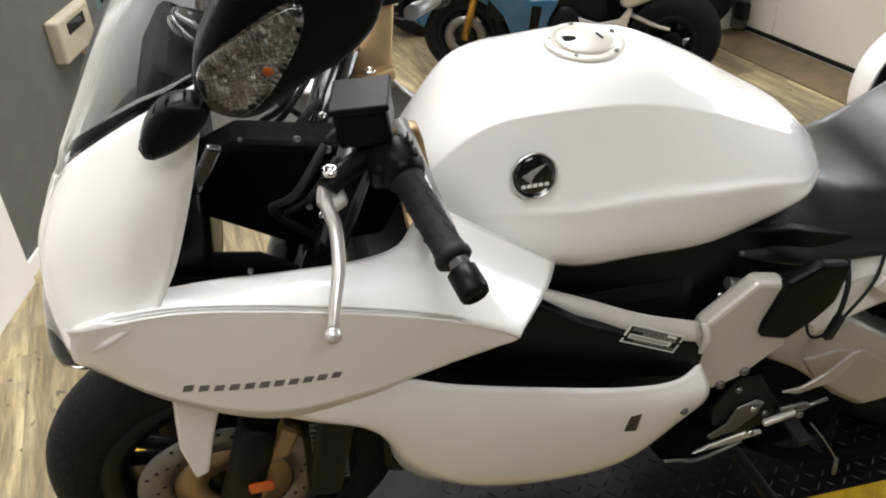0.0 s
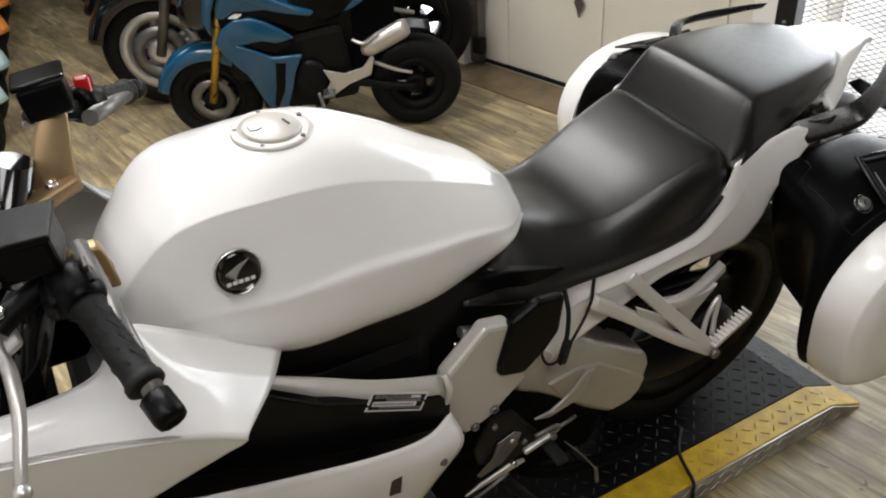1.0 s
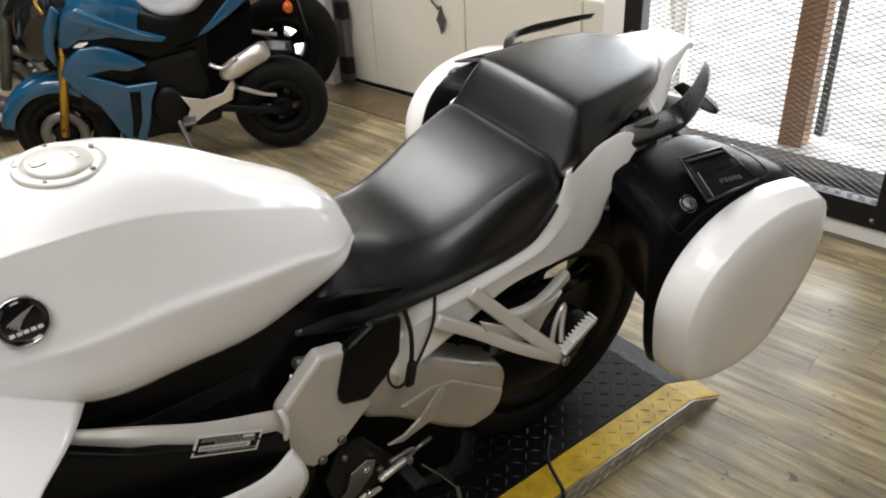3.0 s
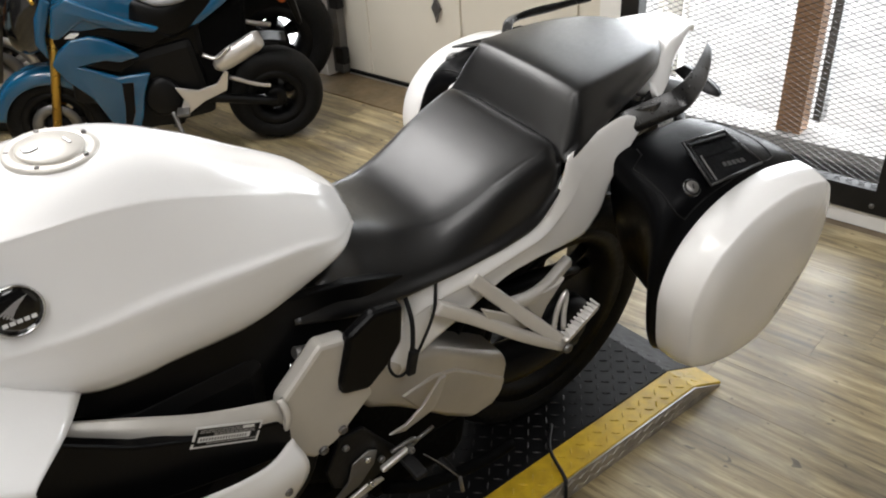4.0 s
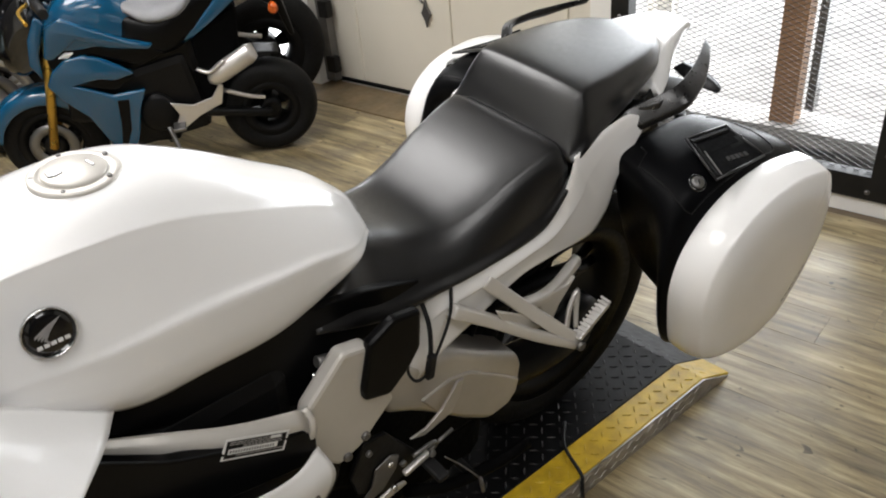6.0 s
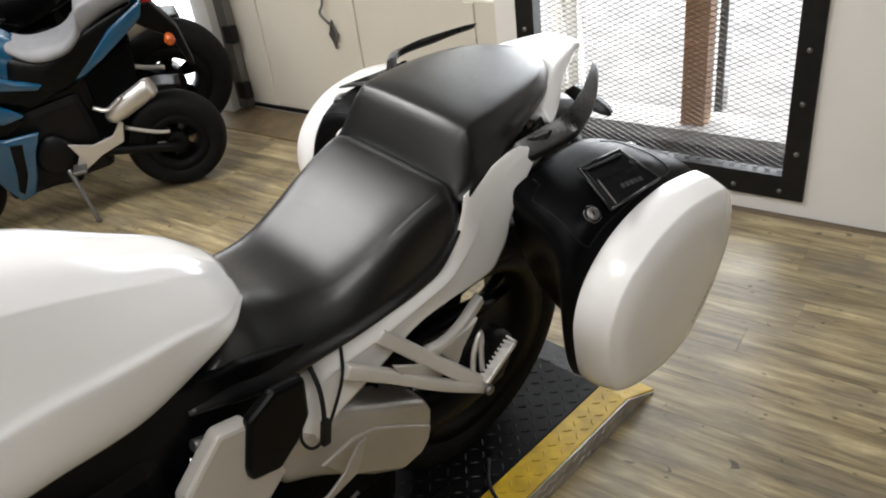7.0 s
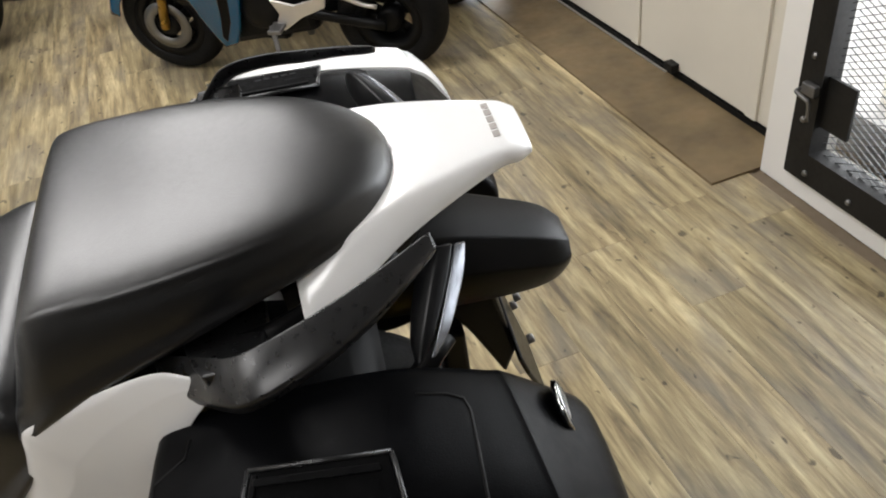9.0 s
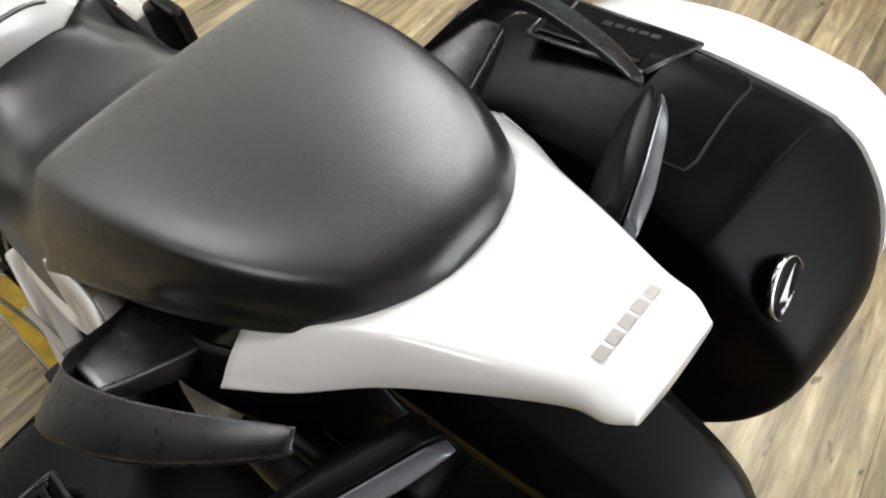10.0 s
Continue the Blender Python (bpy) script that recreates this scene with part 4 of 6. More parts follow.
# frame, engine and dark filling behind the fairing
for s in (-1, 1):
    vent = part("vent_panel", fresh(side_plate, [(-.33, .765), (-.15, .85), (-.04, .76), (.06, .705), (.150, .672), (.168, .640), (.168, .588), (.0, .63), (-.2, .71)], s * .190, .02, .004), BLACK, bike, "black inner vent panel")
    beam_rows = [[(-.125, s * .130, .800), (-.03, s * .160, .772), (.06, s * .178, .735), (.160, s * .184, .698)], [(-.125, s * .142, .785), (-.03, s * .176, .755), (.06, s * .192, .716), (.160, s * .196, .680)], [(-.125, s * .142, .760), (-.03, s * .176, .730), (.06, s * .192, .690), (.160, s * .196, .655)], [(-.125, s * .130, .742), (-.03, s * .160, .712), (.06, s * .178, .672), (.160, s * .184, .636)]]
    spar = part("frame_spar", fresh(skin, beam_rows, 5, 5, flip=s < 0), FRAME, bike, "silver aluminium frame spar", solid=.01)
    part("weld", fresh(tube, [(.162, s * .186, .700), (.165, s * .199, .681), (.163, s * .199, .655), (.158, s * .186, .634)], .006, 8), FRAME, spar)
    piv = part("pivot_plate", fresh(side_plate, [(.163, .693), (.232, .766), (.282, .754), (.262, .662), (.312, .632), (.322, .612), (.285, .578), (.255, .548), (.208, .532), (.172, .570), (.152, .617), (.156, .655)], s * .176, .030, .007), FRAME, bike, "silver swingarm pivot plate")
    bolt((.259, s * .193, .568), (0, s, 0), .008, STEEL, piv)
    bolt((.222, s * .193, .545), (0, s, 0), .008, STEEL, piv)
    part("knee_pad", fresh(side_plate, [(.274, .765), (.320, .790), (.372, .780), (.370, .705), (.345, .668), (.308, .637), (.259, .654), (.256, .678)], s * .190, .022, .007), BLACK, bike, "black rubber pad")
    part("tank_skirt", fresh(side_plate, [(-.075, .838), (.05, .835), (.185, .842), (.225, .825), (.31, .81), (.42, .775), (.40, .705), (.33, .72), (.27, .705), (.185, .648), (.08, .70), (-.09, .79)], s * .130, .018, .004), BLACK, bike, "black skirt below the tank")
part("engine", fresh(box, (.50, .30, .36), Matrix.Translation((-.08, 0, .58)), .03), ENGINE, bike, "black engine block")
part("crankcase", fresh(lathe, [(.10, -.165), (.115, -.15), (.115, .15), (.10, .165)], Matrix.Translation((.12, 0, .50)) @ Matrix.Rotation(radians(90), 4, "X"), 32), ENGINE, bike)
part("airbox", fresh(box, (.48, .20, .12), Matrix.Translation((.05, 0, .79)), .03), BLACK, bike)
part("subframe_cover", fresh(box, (.52, .22, .12), pose(.66, 0, .78, 0, -12, 0), .03), BLACK, bike)
part("throttle_fitting", fresh(rod, (.21, -.150, .735), (.245, -.150, .722), .010, 12, .002), STEEL, bike)
part("hose_clip", fresh(tube, [(.20, -.148, .712), (.225, -.153, .705), (.25, -.150, .715)], .005, 8), CHROME, bike)

# swingarm, stand, pegs, levers
arm = part("swingarm", fresh(side_plate, [(.30, .600), (.36, .616), (.414, .601), (.486, .584), (.56, .530), (.655, .468), (.668, .435), (.664, .371), (.637, .335), (.579, .327), (.512, .379), (.447, .441), (.392, .490), (.33, .53)], -.115, .085, .016, 0, 3), SWING, bike, "silver cast single-sided swingarm", smooth=True)
part("casting_step", fresh(side_plate, [(.40, .520), (.47, .530), (.52, .515), (.60, .452), (.655, .405), (.648, .372), (.628, .350), (.580, .346), (.51, .400), (.44, .460)], -.158, .010, .004, 0, 2), SWING, arm, "raised step of the casting")
part("axle_arm", fresh(tube, [(.60, -.10, .40), (.74, -.11, .370), (.885, -.11, .377)], .045, 12), ENGINE, arm)
part("heel_guard", fresh(side_plate, [(.345, .496), (.380, .498), (.415, .520), (.452, .566), (.466, .566), (.455, .525), (.440, .498), (.377, .484)], -.198, .005, .001), ALLOY, bike, "alloy heel guard")
for s in (-1, 1):
    hang = part("peg_hanger", fresh(flat_bar, [(.535, s * .165, .730), (.590, s * .190, .668), (.650, s * .222, .603), (.705, s * .250, .545)], .026, .026, .022, .004), FRAME, bike, "cast alloy pillion peg hanger")
    part("hanger_arm", fresh(flat_bar, [(.460, s * .170, .706), (.530, s * .195, .660), (.610, s * .225, .600), (.700, s * .250, .540)], .026, .018, .020, .004), FRAME, hang)
    part("hanger_web", fresh(side_plate, [(.53, .690), (.600, .640), (.660, .580), (.62, .590), (.55, .650)], s * .205, .008, .002), FRAME, hang)
    part("hanger_stay", fresh(flat_bar, [(.610, s * .195, .650), (.660, s * .192, .638), (.710, s * .186, .640), (.775, s * .175, .662)], .022, .020, .020, .004), FRAME, hang)
    part("stay_web", fresh(side_plate, [(.635, .645), (.720, .640), (.745, .648), (.705, .600), (.690, .565)], s * .195, .010, .003), FRAME, hang)
    peg = part("pillion_peg", fresh(box, (.090, .020, .012), facing((.735, s * .256, .583), (.085, 0, .055), (0, 1, 0)), .004), ALLOY, bike, "serrated alloy pillion peg")
    teeth = bmesh.new()
    for k in range(10):
        box(teeth, (.004, .022, .006), facing((.702 + .0075 * k, s * .256, .570 + .0049 * k), (.085, 0, .055), (0, 1, 0)))
    part("teeth", teeth, ALLOY, peg)
    part("peg_loop", fresh(tube, [(.685, s * .240, .565), (.700, s * .228, .610), (.725, s * .222, .640), (.715, s * .232, .605), (.705, s * .245, .575)], .005, 8), ALLOY, peg)
    bolt((.699, s * .268, .547), (0, s, 0), .010, STEEL, peg)
    part("rider_peg", fresh(box, (.026, .075, .014), Matrix.Translation((.37, s * .225, .43)), .005), GRIP, bike, "rider foot peg")
    plate_part = part("peg_plate", fresh(side_plate, [(.255, .545), (.300, .540), (.345, .470), (.365, .44), (.350, .40), (.29, .385), (.235, .43), (.225, .48)], s * .186, .010, .003), ENGINE, bike, "dark foot peg plate")
    part("heel_guard", fresh(side_plate, [(.272, .470), (.305, .482), (.322, .470), (.315, .440), (.285, .405), (.240, .392), (.232, .402), (.262, .428)], s * .194, .004, .0015), STEEL, plate_part, "dull alloy heel guard")
    bolt((.262, s * .193, .520), (0, s, 0), .006, STEEL, plate_part)
    bolt((.300, s * .198, .465), (0, s, 0), .006, CHROME, plate_part)
    bolt((.330, s * .196, .440), (0, s, 0), .006, STEEL, plate_part)
part("shift_rod", fresh(tube, [(.285, -.216, .402), (.235, -.222, .392), (.190, -.228, .393), (.160, -.232, .412), (.130, -.236, .425)], .0032, 8), STEEL, bike, "slim steel shift rod")
toe = part("shift_lever", fresh(side_plate, [(.195, .392), (.225, .408), (.290, .425), (.318, .420), (.322, .412), (.265, .402)], -.214, .006, .002), ALLOY, bike, "alloy shift lever")
bolt((.292, -.220, .430), (0, -1, .2), .006, CHROME, toe)
part("linkage", fresh(box, (.060, .012, .012), pose(.345, -.215, .448, 0, -14, 0), .004), ALLOY, bike)
part("linkage", fresh(tube, [(.365, -.214, .452), (.385, -.218, .468), (.378, -.220, .482), (.335, -.218, .478)], .0040, 10), STEEL, bike)
part("linkage", fresh(rod, (.385, -.214, .462), (.430, -.212, .470), .0035, 8), STEEL, bike)
bolt((.375, -.221, .455), (0, -1, .2), .007, STEEL, bike)
# low black mass under the engine: exhaust chamber, swing arm pivot and folded centre stand
part("exhaust_chamber", fresh(box, (.40, .27, .17), pose(.40, .0, .285, 0, 4, 0), .040), MATTEBLACK, bike, "black exhaust chamber")
part("swingarm_pivot", fresh(side_plate, [(.20, .56), (.42, .55), (.56, .44), (.58, .34), (.30, .34), (.19, .42)], 0, .30, .02), MATTEBLACK, bike)
centre = part("centre_stand", fresh(tube, [(.36, -.165, .30), (.46, -.172, .235), (.60, -.180, .205), (.68, -.182, .205)], .013, 10), MATTEBLACK, bike, "folded black centre stand")
part("stand_bar", fresh(rod, (.52, -.178, .222), (.52, .178, .222), .011, 10), ENGINE, centre)
stand = part("side_stand", fresh(tube, [(.30, -.17, .33), (.36, -.215, .25), (.42, -.262, .16), (.455, -.288, .105)], .012, 10), ENGINE, bike, "black side stand")
part("stand_foot", fresh(box, (.06, .035, .010), pose(.462, -.292, .103, 8, 0, 20), .003), STEEL, stand)
tang = part("stand_tang", fresh(tube, [(.395, -.232, .440), (.430, -.245, .395), (.462, -.258, .345)], .0014, 6), STEEL, bike)
part("tang_tip", fresh(rod, (.462, -.258, .347), (.468, -.262, .305), .0038, 8), STEEL, tang)
lead = part("battery_lead", fresh(tube, [(.415, -.140, .745), (.412, -.168, .705), (.405, -.182, .668), (.400, -.186, .650)], .0042, 8), GRIP, bike, "black battery charger lead")
part("lead_plug", fresh(box, (.016, .012, .050), pose(.398, -.190, .632, 0, 8, 0), .003), GRIP, lead)
part("lead_loop", fresh(tube, [(.470, -.156, .748), (.455, -.172, .700), (.425, -.180, .650), (.395, -.184, .612), (.375, -.180, .605), (.365, -.172, .625), (.372, -.165, .650)], .0028, 6), GRIP, lead)
lx, lup = (.092, -.001, -.049), (.010, .003, .026)
sticker = part("frame_label", fresh(plate, [(-.052, -.0165), (.052, -.0165), (.052, .0165), (-.052, .0165)], .0010, facing((.075, -.1990, .700), lx, lup), 0), WHITEPRINT, bike, "black frame label with a white border and small print bars")
lm, lr = facing((.075, -.1997, .700), lx, lup), random.Random(2)
part("print_ground", fresh(box, (.0965, .0270, .0006), lm), BLACKPRINT, sticker)
rows_print = bmesh.new()
box(rows_print, (.080, .0080, .0006), lm @ pose(-.004, -.0030, .0004))
box(rows_print, (.018, .0050, .0006), lm @ pose(.030, .0100, .0004))
part("print_band", rows_print, WHITEPRINT, sticker)
rows_print = bmesh.new()
for y0, w0 in ((.0110, -.044), (.0080, -.044), (.0050, -.022), (.0025, -.022), (-.0095, -.030)):
    x = w0
    while x < (.018 if y0 > .01 else .040):
        w = .003 + .007 * lr.random()
        box(rows_print, (w, .0014, .0006), lm @ pose(min(x + w / 2, .044), y0, .0004))
        x += w + .0015
part("print", rows_print, PALEPRINT, sticker)
dark = bmesh.new()
for k in range(17):
    box(dark, (.0022, .0042, .0006), lm @ pose(-.040 + .0043 * k, -.0030, .0008))
part("print_bars", dark, GREYPRINT, sticker)

# wheels
def wheel(x, z, r, w, name, parent, rimmat=None, deep=.095, spokes=5):
    m = Matrix.Translation((x, 0, z)) @ Matrix.Rotation(radians(90), 4, "X")
    rimmat = rimmat or ENGINE
    wh = part(name, fresh(lathe, [(.03, -.06), (.045, -.055), (.045, .055), (.03, .06)], m, 24), rimmat, parent)
    ri = r - deep
    prof = [(ri, -w * .42)] + [(ri + (r - ri) * s, -w * .5 * c) for s, c in ((.25, .96), (.5, 1.0), (.72, .88), (.88, .62), (.97, .3), (1.0, 0))]
    prof += [(a, -b) for a, b in prof[-2::-1]]
    part("tyre", fresh(lathe, prof, m, 64, True), TYRE, wh)
    part("rim", fresh(lathe, [(ri - .03, -w * .38), (ri + .008, -w * .44), (ri + .008, w * .44), (ri - .03, w * .38), (ri - .036, 0)], m, 64, True), rimmat, wh)
    for k in range(spokes):
        a = 2 * math.pi * (k + .25) / spokes
        for d in (-.16, .16):
            p = (x + .04 * math.cos(a), 0, z + .04 * math.sin(a))
            q = (x + (ri - .02) * math.cos(a + d), 0, z + (ri - .02) * math.sin(a + d))
            part("spoke", fresh(tube, [p, q], .011, 8, 4, 1.4), rimmat, wh)
    return wh


front_wheel = wheel(AX_F, AX_Z, .300, .120, "front_wheel", bike)
rear_wheel = wheel(AX_R, AX_Z + .012, .315, .180, "rear_wheel", bike)
for s in (-1, 1):
    disc = part("brake_disc", fresh(lathe, [(.100, -.002), (.155, -.002), (.155, .002), (.100, .002)], Matrix.Translation((AX_F, s * .072, AX_Z)) @ Matrix.Rotation(radians(90), 4, "X"), 56, True), STEEL, front_wheel, "drilled steel brake disc")
    holes = bmesh.new()
    for k in range(44):
        a = 2 * math.pi * k / 44
        rr = .113 + .010 * (k % 4)
        rod(holes, (AX_F + rr * math.cos(a), s * .0695, AX_Z + rr * math.sin(a)), (AX_F + rr * math.cos(a), s * .0745, AX_Z + rr * math.sin(a)), .0036, 8)
    tagged(part("disc_holes", holes, BLACKPRINT, disc), kind="stuff")
    part("disc_carrier", fresh(lathe, [(.045, -.004), (.098, -.003), (.098, .003), (.045, .004)], Matrix.Translation((AX_F, s * .068, AX_Z)) @ Matrix.Rotation(radians(90), 4, "X"), 24, True), BRONZE, disc)
part("hub", fresh(lathe, [(.075, -.02), (.075, .015), (.05, .03), (.02, .035)], Matrix.Translation((AX_R, -.10, AX_Z + .012)) @ Matrix.Rotation(radians(90), 4, "X"), 32), ENGINE, rear_wheel)
part("chain_guard", fresh(tube, [(.36, -.10, .60), (.55, -.105, .59), (.75, -.10, .57), (.90, -.09, .53)], .022, 8, 4, .5), BLACK, bike)
part("rear_hugger", fresh(skin, [[(AX_R + .335 * math.cos(a), y, AX_Z + .335 * math.sin(a)) for y in (-.095, -.05, 0, .05, .095)] for a in (radians(d) for d in (60, 90, 120, 150, 175))], 4, 3, flip=True), BLACK, bike, solid=.004)
shock = part("shock_absorber", fresh(rod, (.53, 0, .50), (.62, 0, .72), .024, 16), ALLOY, bike)
coil = [(.53 + .09 * f + .034 * math.cos(26 * f), .034 * math.sin(26 * f), .50 + .22 * f) for f in (k / 40 for k in range(41))]
part("spring", fresh(tube, coil, .006, 6, 2), BRONZE, shock)
part("exhaust", fresh(lathe, [(.030, 0), (.052, .03), (.056, .10), (.056, .33), (.050, .40), (.036, .42), (.034, .40)], spin((.56, .19, .40), (.98, .24, .52)), 28), STEEL, bike, "brushed steel exhaust silencer")

# tail end: mudguard, plate bracket, lamps
GUARD = [(1.04, .047, .895, .068, .863, .058, .800), (1.140, .038, .877, .062, .845, .052, .785), (1.22, .032, .848, .052, .820, .044, .772), (1.260, .028, .830, .044, .804, .036, .772), (1.281, .018, .813, .030, .798, .024, .780)]
rear_guard = part("rear_mudguard", fresh(crisp, [[(x, -a, za), (x, a, za), (x, b2, zb), (x, c, zc), (x, -c, zc), (x, -b2, zb)] for x, a, za, b2, zb, c, zc in GUARD], 3, .003), BLACK, bike, "matt black six-sided rear mudguard")
part("lamp_housing", loft_body([(.98, (0, .925), (.08, .92), (.09, .90), (.08, .86), (0, .85)), (1.08, (0, .935), (.060, .93), (.070, .91), (.06, .88), (0, .87)), (1.13, (0, .940), (.04, .937), (.05, .925), (.035, .91), (0, .905))], 4, 4), BLACK, bike)
part("tail_lamp", loft_body([(1.10, (0, .938), (.03, .936), (.035, .930), (.03, .918), (0, .915)), (1.138, (0, .940), (.022, .938), (.025, .933), (.022, .928), (0, .925))], 4, 4), RED, bike, "red tail lamp under the cowl")
for s in (-1, 1):
    a0, a1 = Vector((1.134, s * .085, .922)), Vector((1.086, s * .210, .922))
    rings = []
    for f, w, d in ((0, .020, .018), (.3, .023, .026), (.75, .016, .022), (1, .005, .006)):
        c = a0.lerp(a1, f)
        rings.append([c + Vector((-w, 0, -.2 * w)), c + Vector((-w * .4, s * d * .7, d * .5)), c + Vector((w * .3, s * d * .6, d * .4)), c + Vector((w * .3, -s * d * .3, -d * .5))])
    lamp_body = part("rear_turn_lamp", fresh(crisp, rings, 3, .002), BLACK, bike, "black turn lamp body with a smoked lens")
    rings = []
    for f, w, d in ((.02, .012, .016), (.3, .015, .024), (.75, .012, .020), (.98, .004, .005)):
        c = a0.lerp(a1, f) + Vector((.008, 0, 0))
        rings.append([c + Vector((0, s * d * .65, d * .45)), c + Vector((w, s * d * .25, d * .1)), c + Vector((w, -s * d * .1, -d * .2)), c + Vector((0, -s * d * .3, -d * .5))])
    part("lens", fresh(crisp, rings, 3, .002), SMOKE, lamp_body, "smoked clear lens")
part("plate_bracket", fresh(plate, [(-.045, -.09), (.045, -.09), (.075, .02), (.075, .055), (-.075, .055), (-.075, .02)], .006, facing((1.222, 0, .640), (0, 1, 0), (-.30, 0, 1)), .003), BLACK, bike, "black number plate bracket")
part("plate_stay", fresh(side_plate, [(1.11, .80), (1.185, .795), (1.215, .65), (1.20, .60), (1.16, .70)], 0, .06, .006), BLACK, bike)
for q in ((.03, .675), (.045, .640), (-.03, .665)):
    bolt((1.232, q[0], q[1]), (1, 0, .3), .006, STEEL, bike)
part("rear_reflector", loft_body([(1.130, (0, .500), (.034, .496), (.042, .482), (.034, .468), (0, .464)), (1.180, (0, .502), (.036, .498), (.044, .482), (.036, .466), (0, .462)), (1.210, (0, .492), (.022, .489), (.027, .481), (.022, .473), (0, .470))], 4, 4), RED, bike, "oval red rear reflector")
part("reflector_stay", fresh(side_plate, [(1.125, .70), (1.155, .69), (1.160, .50), (1.125, .50)], 0, .040, .005), BLACK, bike)
for s in (-1, 1):
    part("pannier_mount", fresh(tube, [(.80, s * .14, .80), (.92, s * .175, .815), (1.05, s * .17, .81), (1.12, s * .12, .83)], .012, 8), BLACK, bike)

# ---- the other motorcycles in the row ----


def small_bike(m, label, paint, seat_mat, scale=1.0, fork=None, grp="", wheel_mat=None, tall=1.0):
    """A small standard motorcycle: rear towards +x, wheels on z = 0, wheelbase 0.88."""
    b = thing("motorcycle", label, "motorcycle", m @ Matrix.Scale(scale, 4), grp)
    fork = fork or STEEL
    fx, rx, r = -.41, .475, .205
    wheel(fx, r, r, .100, "front_wheel", b, wheel_mat, .070)
    wheel(rx, r, r, .150, "rear_wheel", b, None, .088)
    for s in (-1, 1):
        part("fork_tube", fresh(rod, (fx, s * .075, r), (fx + .13, s * .075, .62), .017, 14), fork, b)
        part("brake_disc", fresh(lathe, [(.055, -.002), (.095, -.002), (.095, .002), (.055, .002)], Matrix.Translation((fx, s * .058, r)) @ Matrix.Rotation(radians(90), 4, "X"), 28, True), STEEL, b)
        # painted panels over a black body
        part("tank_shroud", fresh(side_plate, [(-.315, .536), (-.276, .634), (-.215, .655), (-.09, .600), (.0, .560), (.085, .536), (.062, .520), (-.078, .543), (-.18, .585), (-.281, .531)], s * .118, .035, .010), paint, b, smooth=True)
        part("lower_panel", fresh(side_plate, [(-.335, .455), (-.300, .500), (-.245, .530), (-.180, .534), (-.120, .518), (-.055, .482), (-.013, .453), (-.089, .440), (-.146, .452), (-.230, .440), (-.113, .392), (.010, .395), (-.030, .330), (-.060, .235), (-.090, .170), (-.145, .155), (-.185, .230), (-.225, .330), (-.300, .400)], s * .128, .030, .008), paint, b, smooth=True)
        part("panel_crease", fresh(side_plate, [(-.105, .375), (-.060, .372), (-.085, .260), (-.125, .180), (-.140, .200), (-.120, .280)], s * .1345, .022, .004), BLACK, b)
        part("shroud_mark", fresh(side_plate, [(-.262, .536), (-.236, .548), (-.205, .545), (-.228, .533)], s * .126, .022, .002), WHITEPRINT, b)
        part("cowl_cheek", fresh(side_plate, [(-.35, .60), (-.30, .665), (-.275, .640), (-.33, .545), (-.345, .465), (-.375, .52)], s * .100, .03, .008), paint, b, smooth=True)
        part("vent_mark", fresh(side_plate, [(-.235, .446), (-.15, .455), (-.085, .470), (-.105, .450), (-.02, .444), (-.10, .405)], s * .120, .030, .004), BLACK, b)
        part("frame_band", fresh(side_plate, [(-.31, .530), (-.18, .580), (-.078, .540), (.08, .525), (.12, .50), (.02, .47), (-.15, .525), (-.30, .48)], s * .105, .030, .008), BLACK, b)
        part("tail_panel", fresh(side_plate, [(.110, .520), (.18, .545), (.243, .561), (.36, .650), (.500, .718), (.485, .668), (.416, .625), (.32, .57), (.237, .528), (.14, .500)], s * .085, .030, .008), paint, b, smooth=True)
        part("handlebar", fresh(tube, [(fx + .13, s * .03, .68), (fx + .13, s * .12, .72), (fx + .16, s * .24, .735), (fx + .20, s * .33, .725)], .011, 10), BLACK, b)
        part("grip", fresh(rod, (fx + .165, s * .25, .735), (fx + .20, s * .335, .725), .017, 14, .003), GRIP, b)
        part("lever", fresh(tube, [(fx + .12, s * .17, .72), (fx + .10, s * .24, .715), (fx + .13, s * .32, .70)], .006, 8), GOLD if fork is GOLD else ALLOY, b)
        mir = part("mirror", fresh(rod, (fx + .16, s * .30, .90), (fx + .175, s * .30, .90), .045, 20, .004), BLACK, b)
        part("stem", fresh(tube, [(fx + .16, s * .22, .735), (fx + .14, s * .26, .82), (fx + .165, s * .30, .885)], .005, 8), BLACK, mir)
        part("peg_bracket", fresh(side_plate, [(.085, .334), (.171, .314), (.251, .330), (.290, .372), (.305, .365), (.285, .303), (.188, .267), (.114, .220), (.085, .239), (.11, .285)], s * .135, .012, .004), ALLOY, b, "cast alloy foot peg bracket")
        part("foot_peg", fresh(box, (.05, .07, .015), Matrix.Translation((.10, s * .165, .245)), .004), STEEL, b)
        part("swingarm", fresh(tube, [(.14, s * .085, .27), (.30, s * .090, .24), (rx, s * .090, r)], .016, 10, 4, 1.2), ENGINE, b)
        part("turn_lamp", fresh(lathe, [(.004, 0), (.018, .008), (.020, .03), (.010, .045)], spin((.56, s * .05, .58), (.56, s * .15, .57)), 14), AMBER, b)
    part("front_mudguard", fresh(skin, [[(fx + .232 * math.cos(a) * k, y, r + .232 * math.sin(a) * k) for y, k in ((-.066, .80), (-.058, .97), (0, 1.03), (.058, .97), (.066, .80))] for a in (radians(d) for d in (52, 75, 98, 122, 146, 165))], 4, 4, flip=True), paint, b, solid=.006)
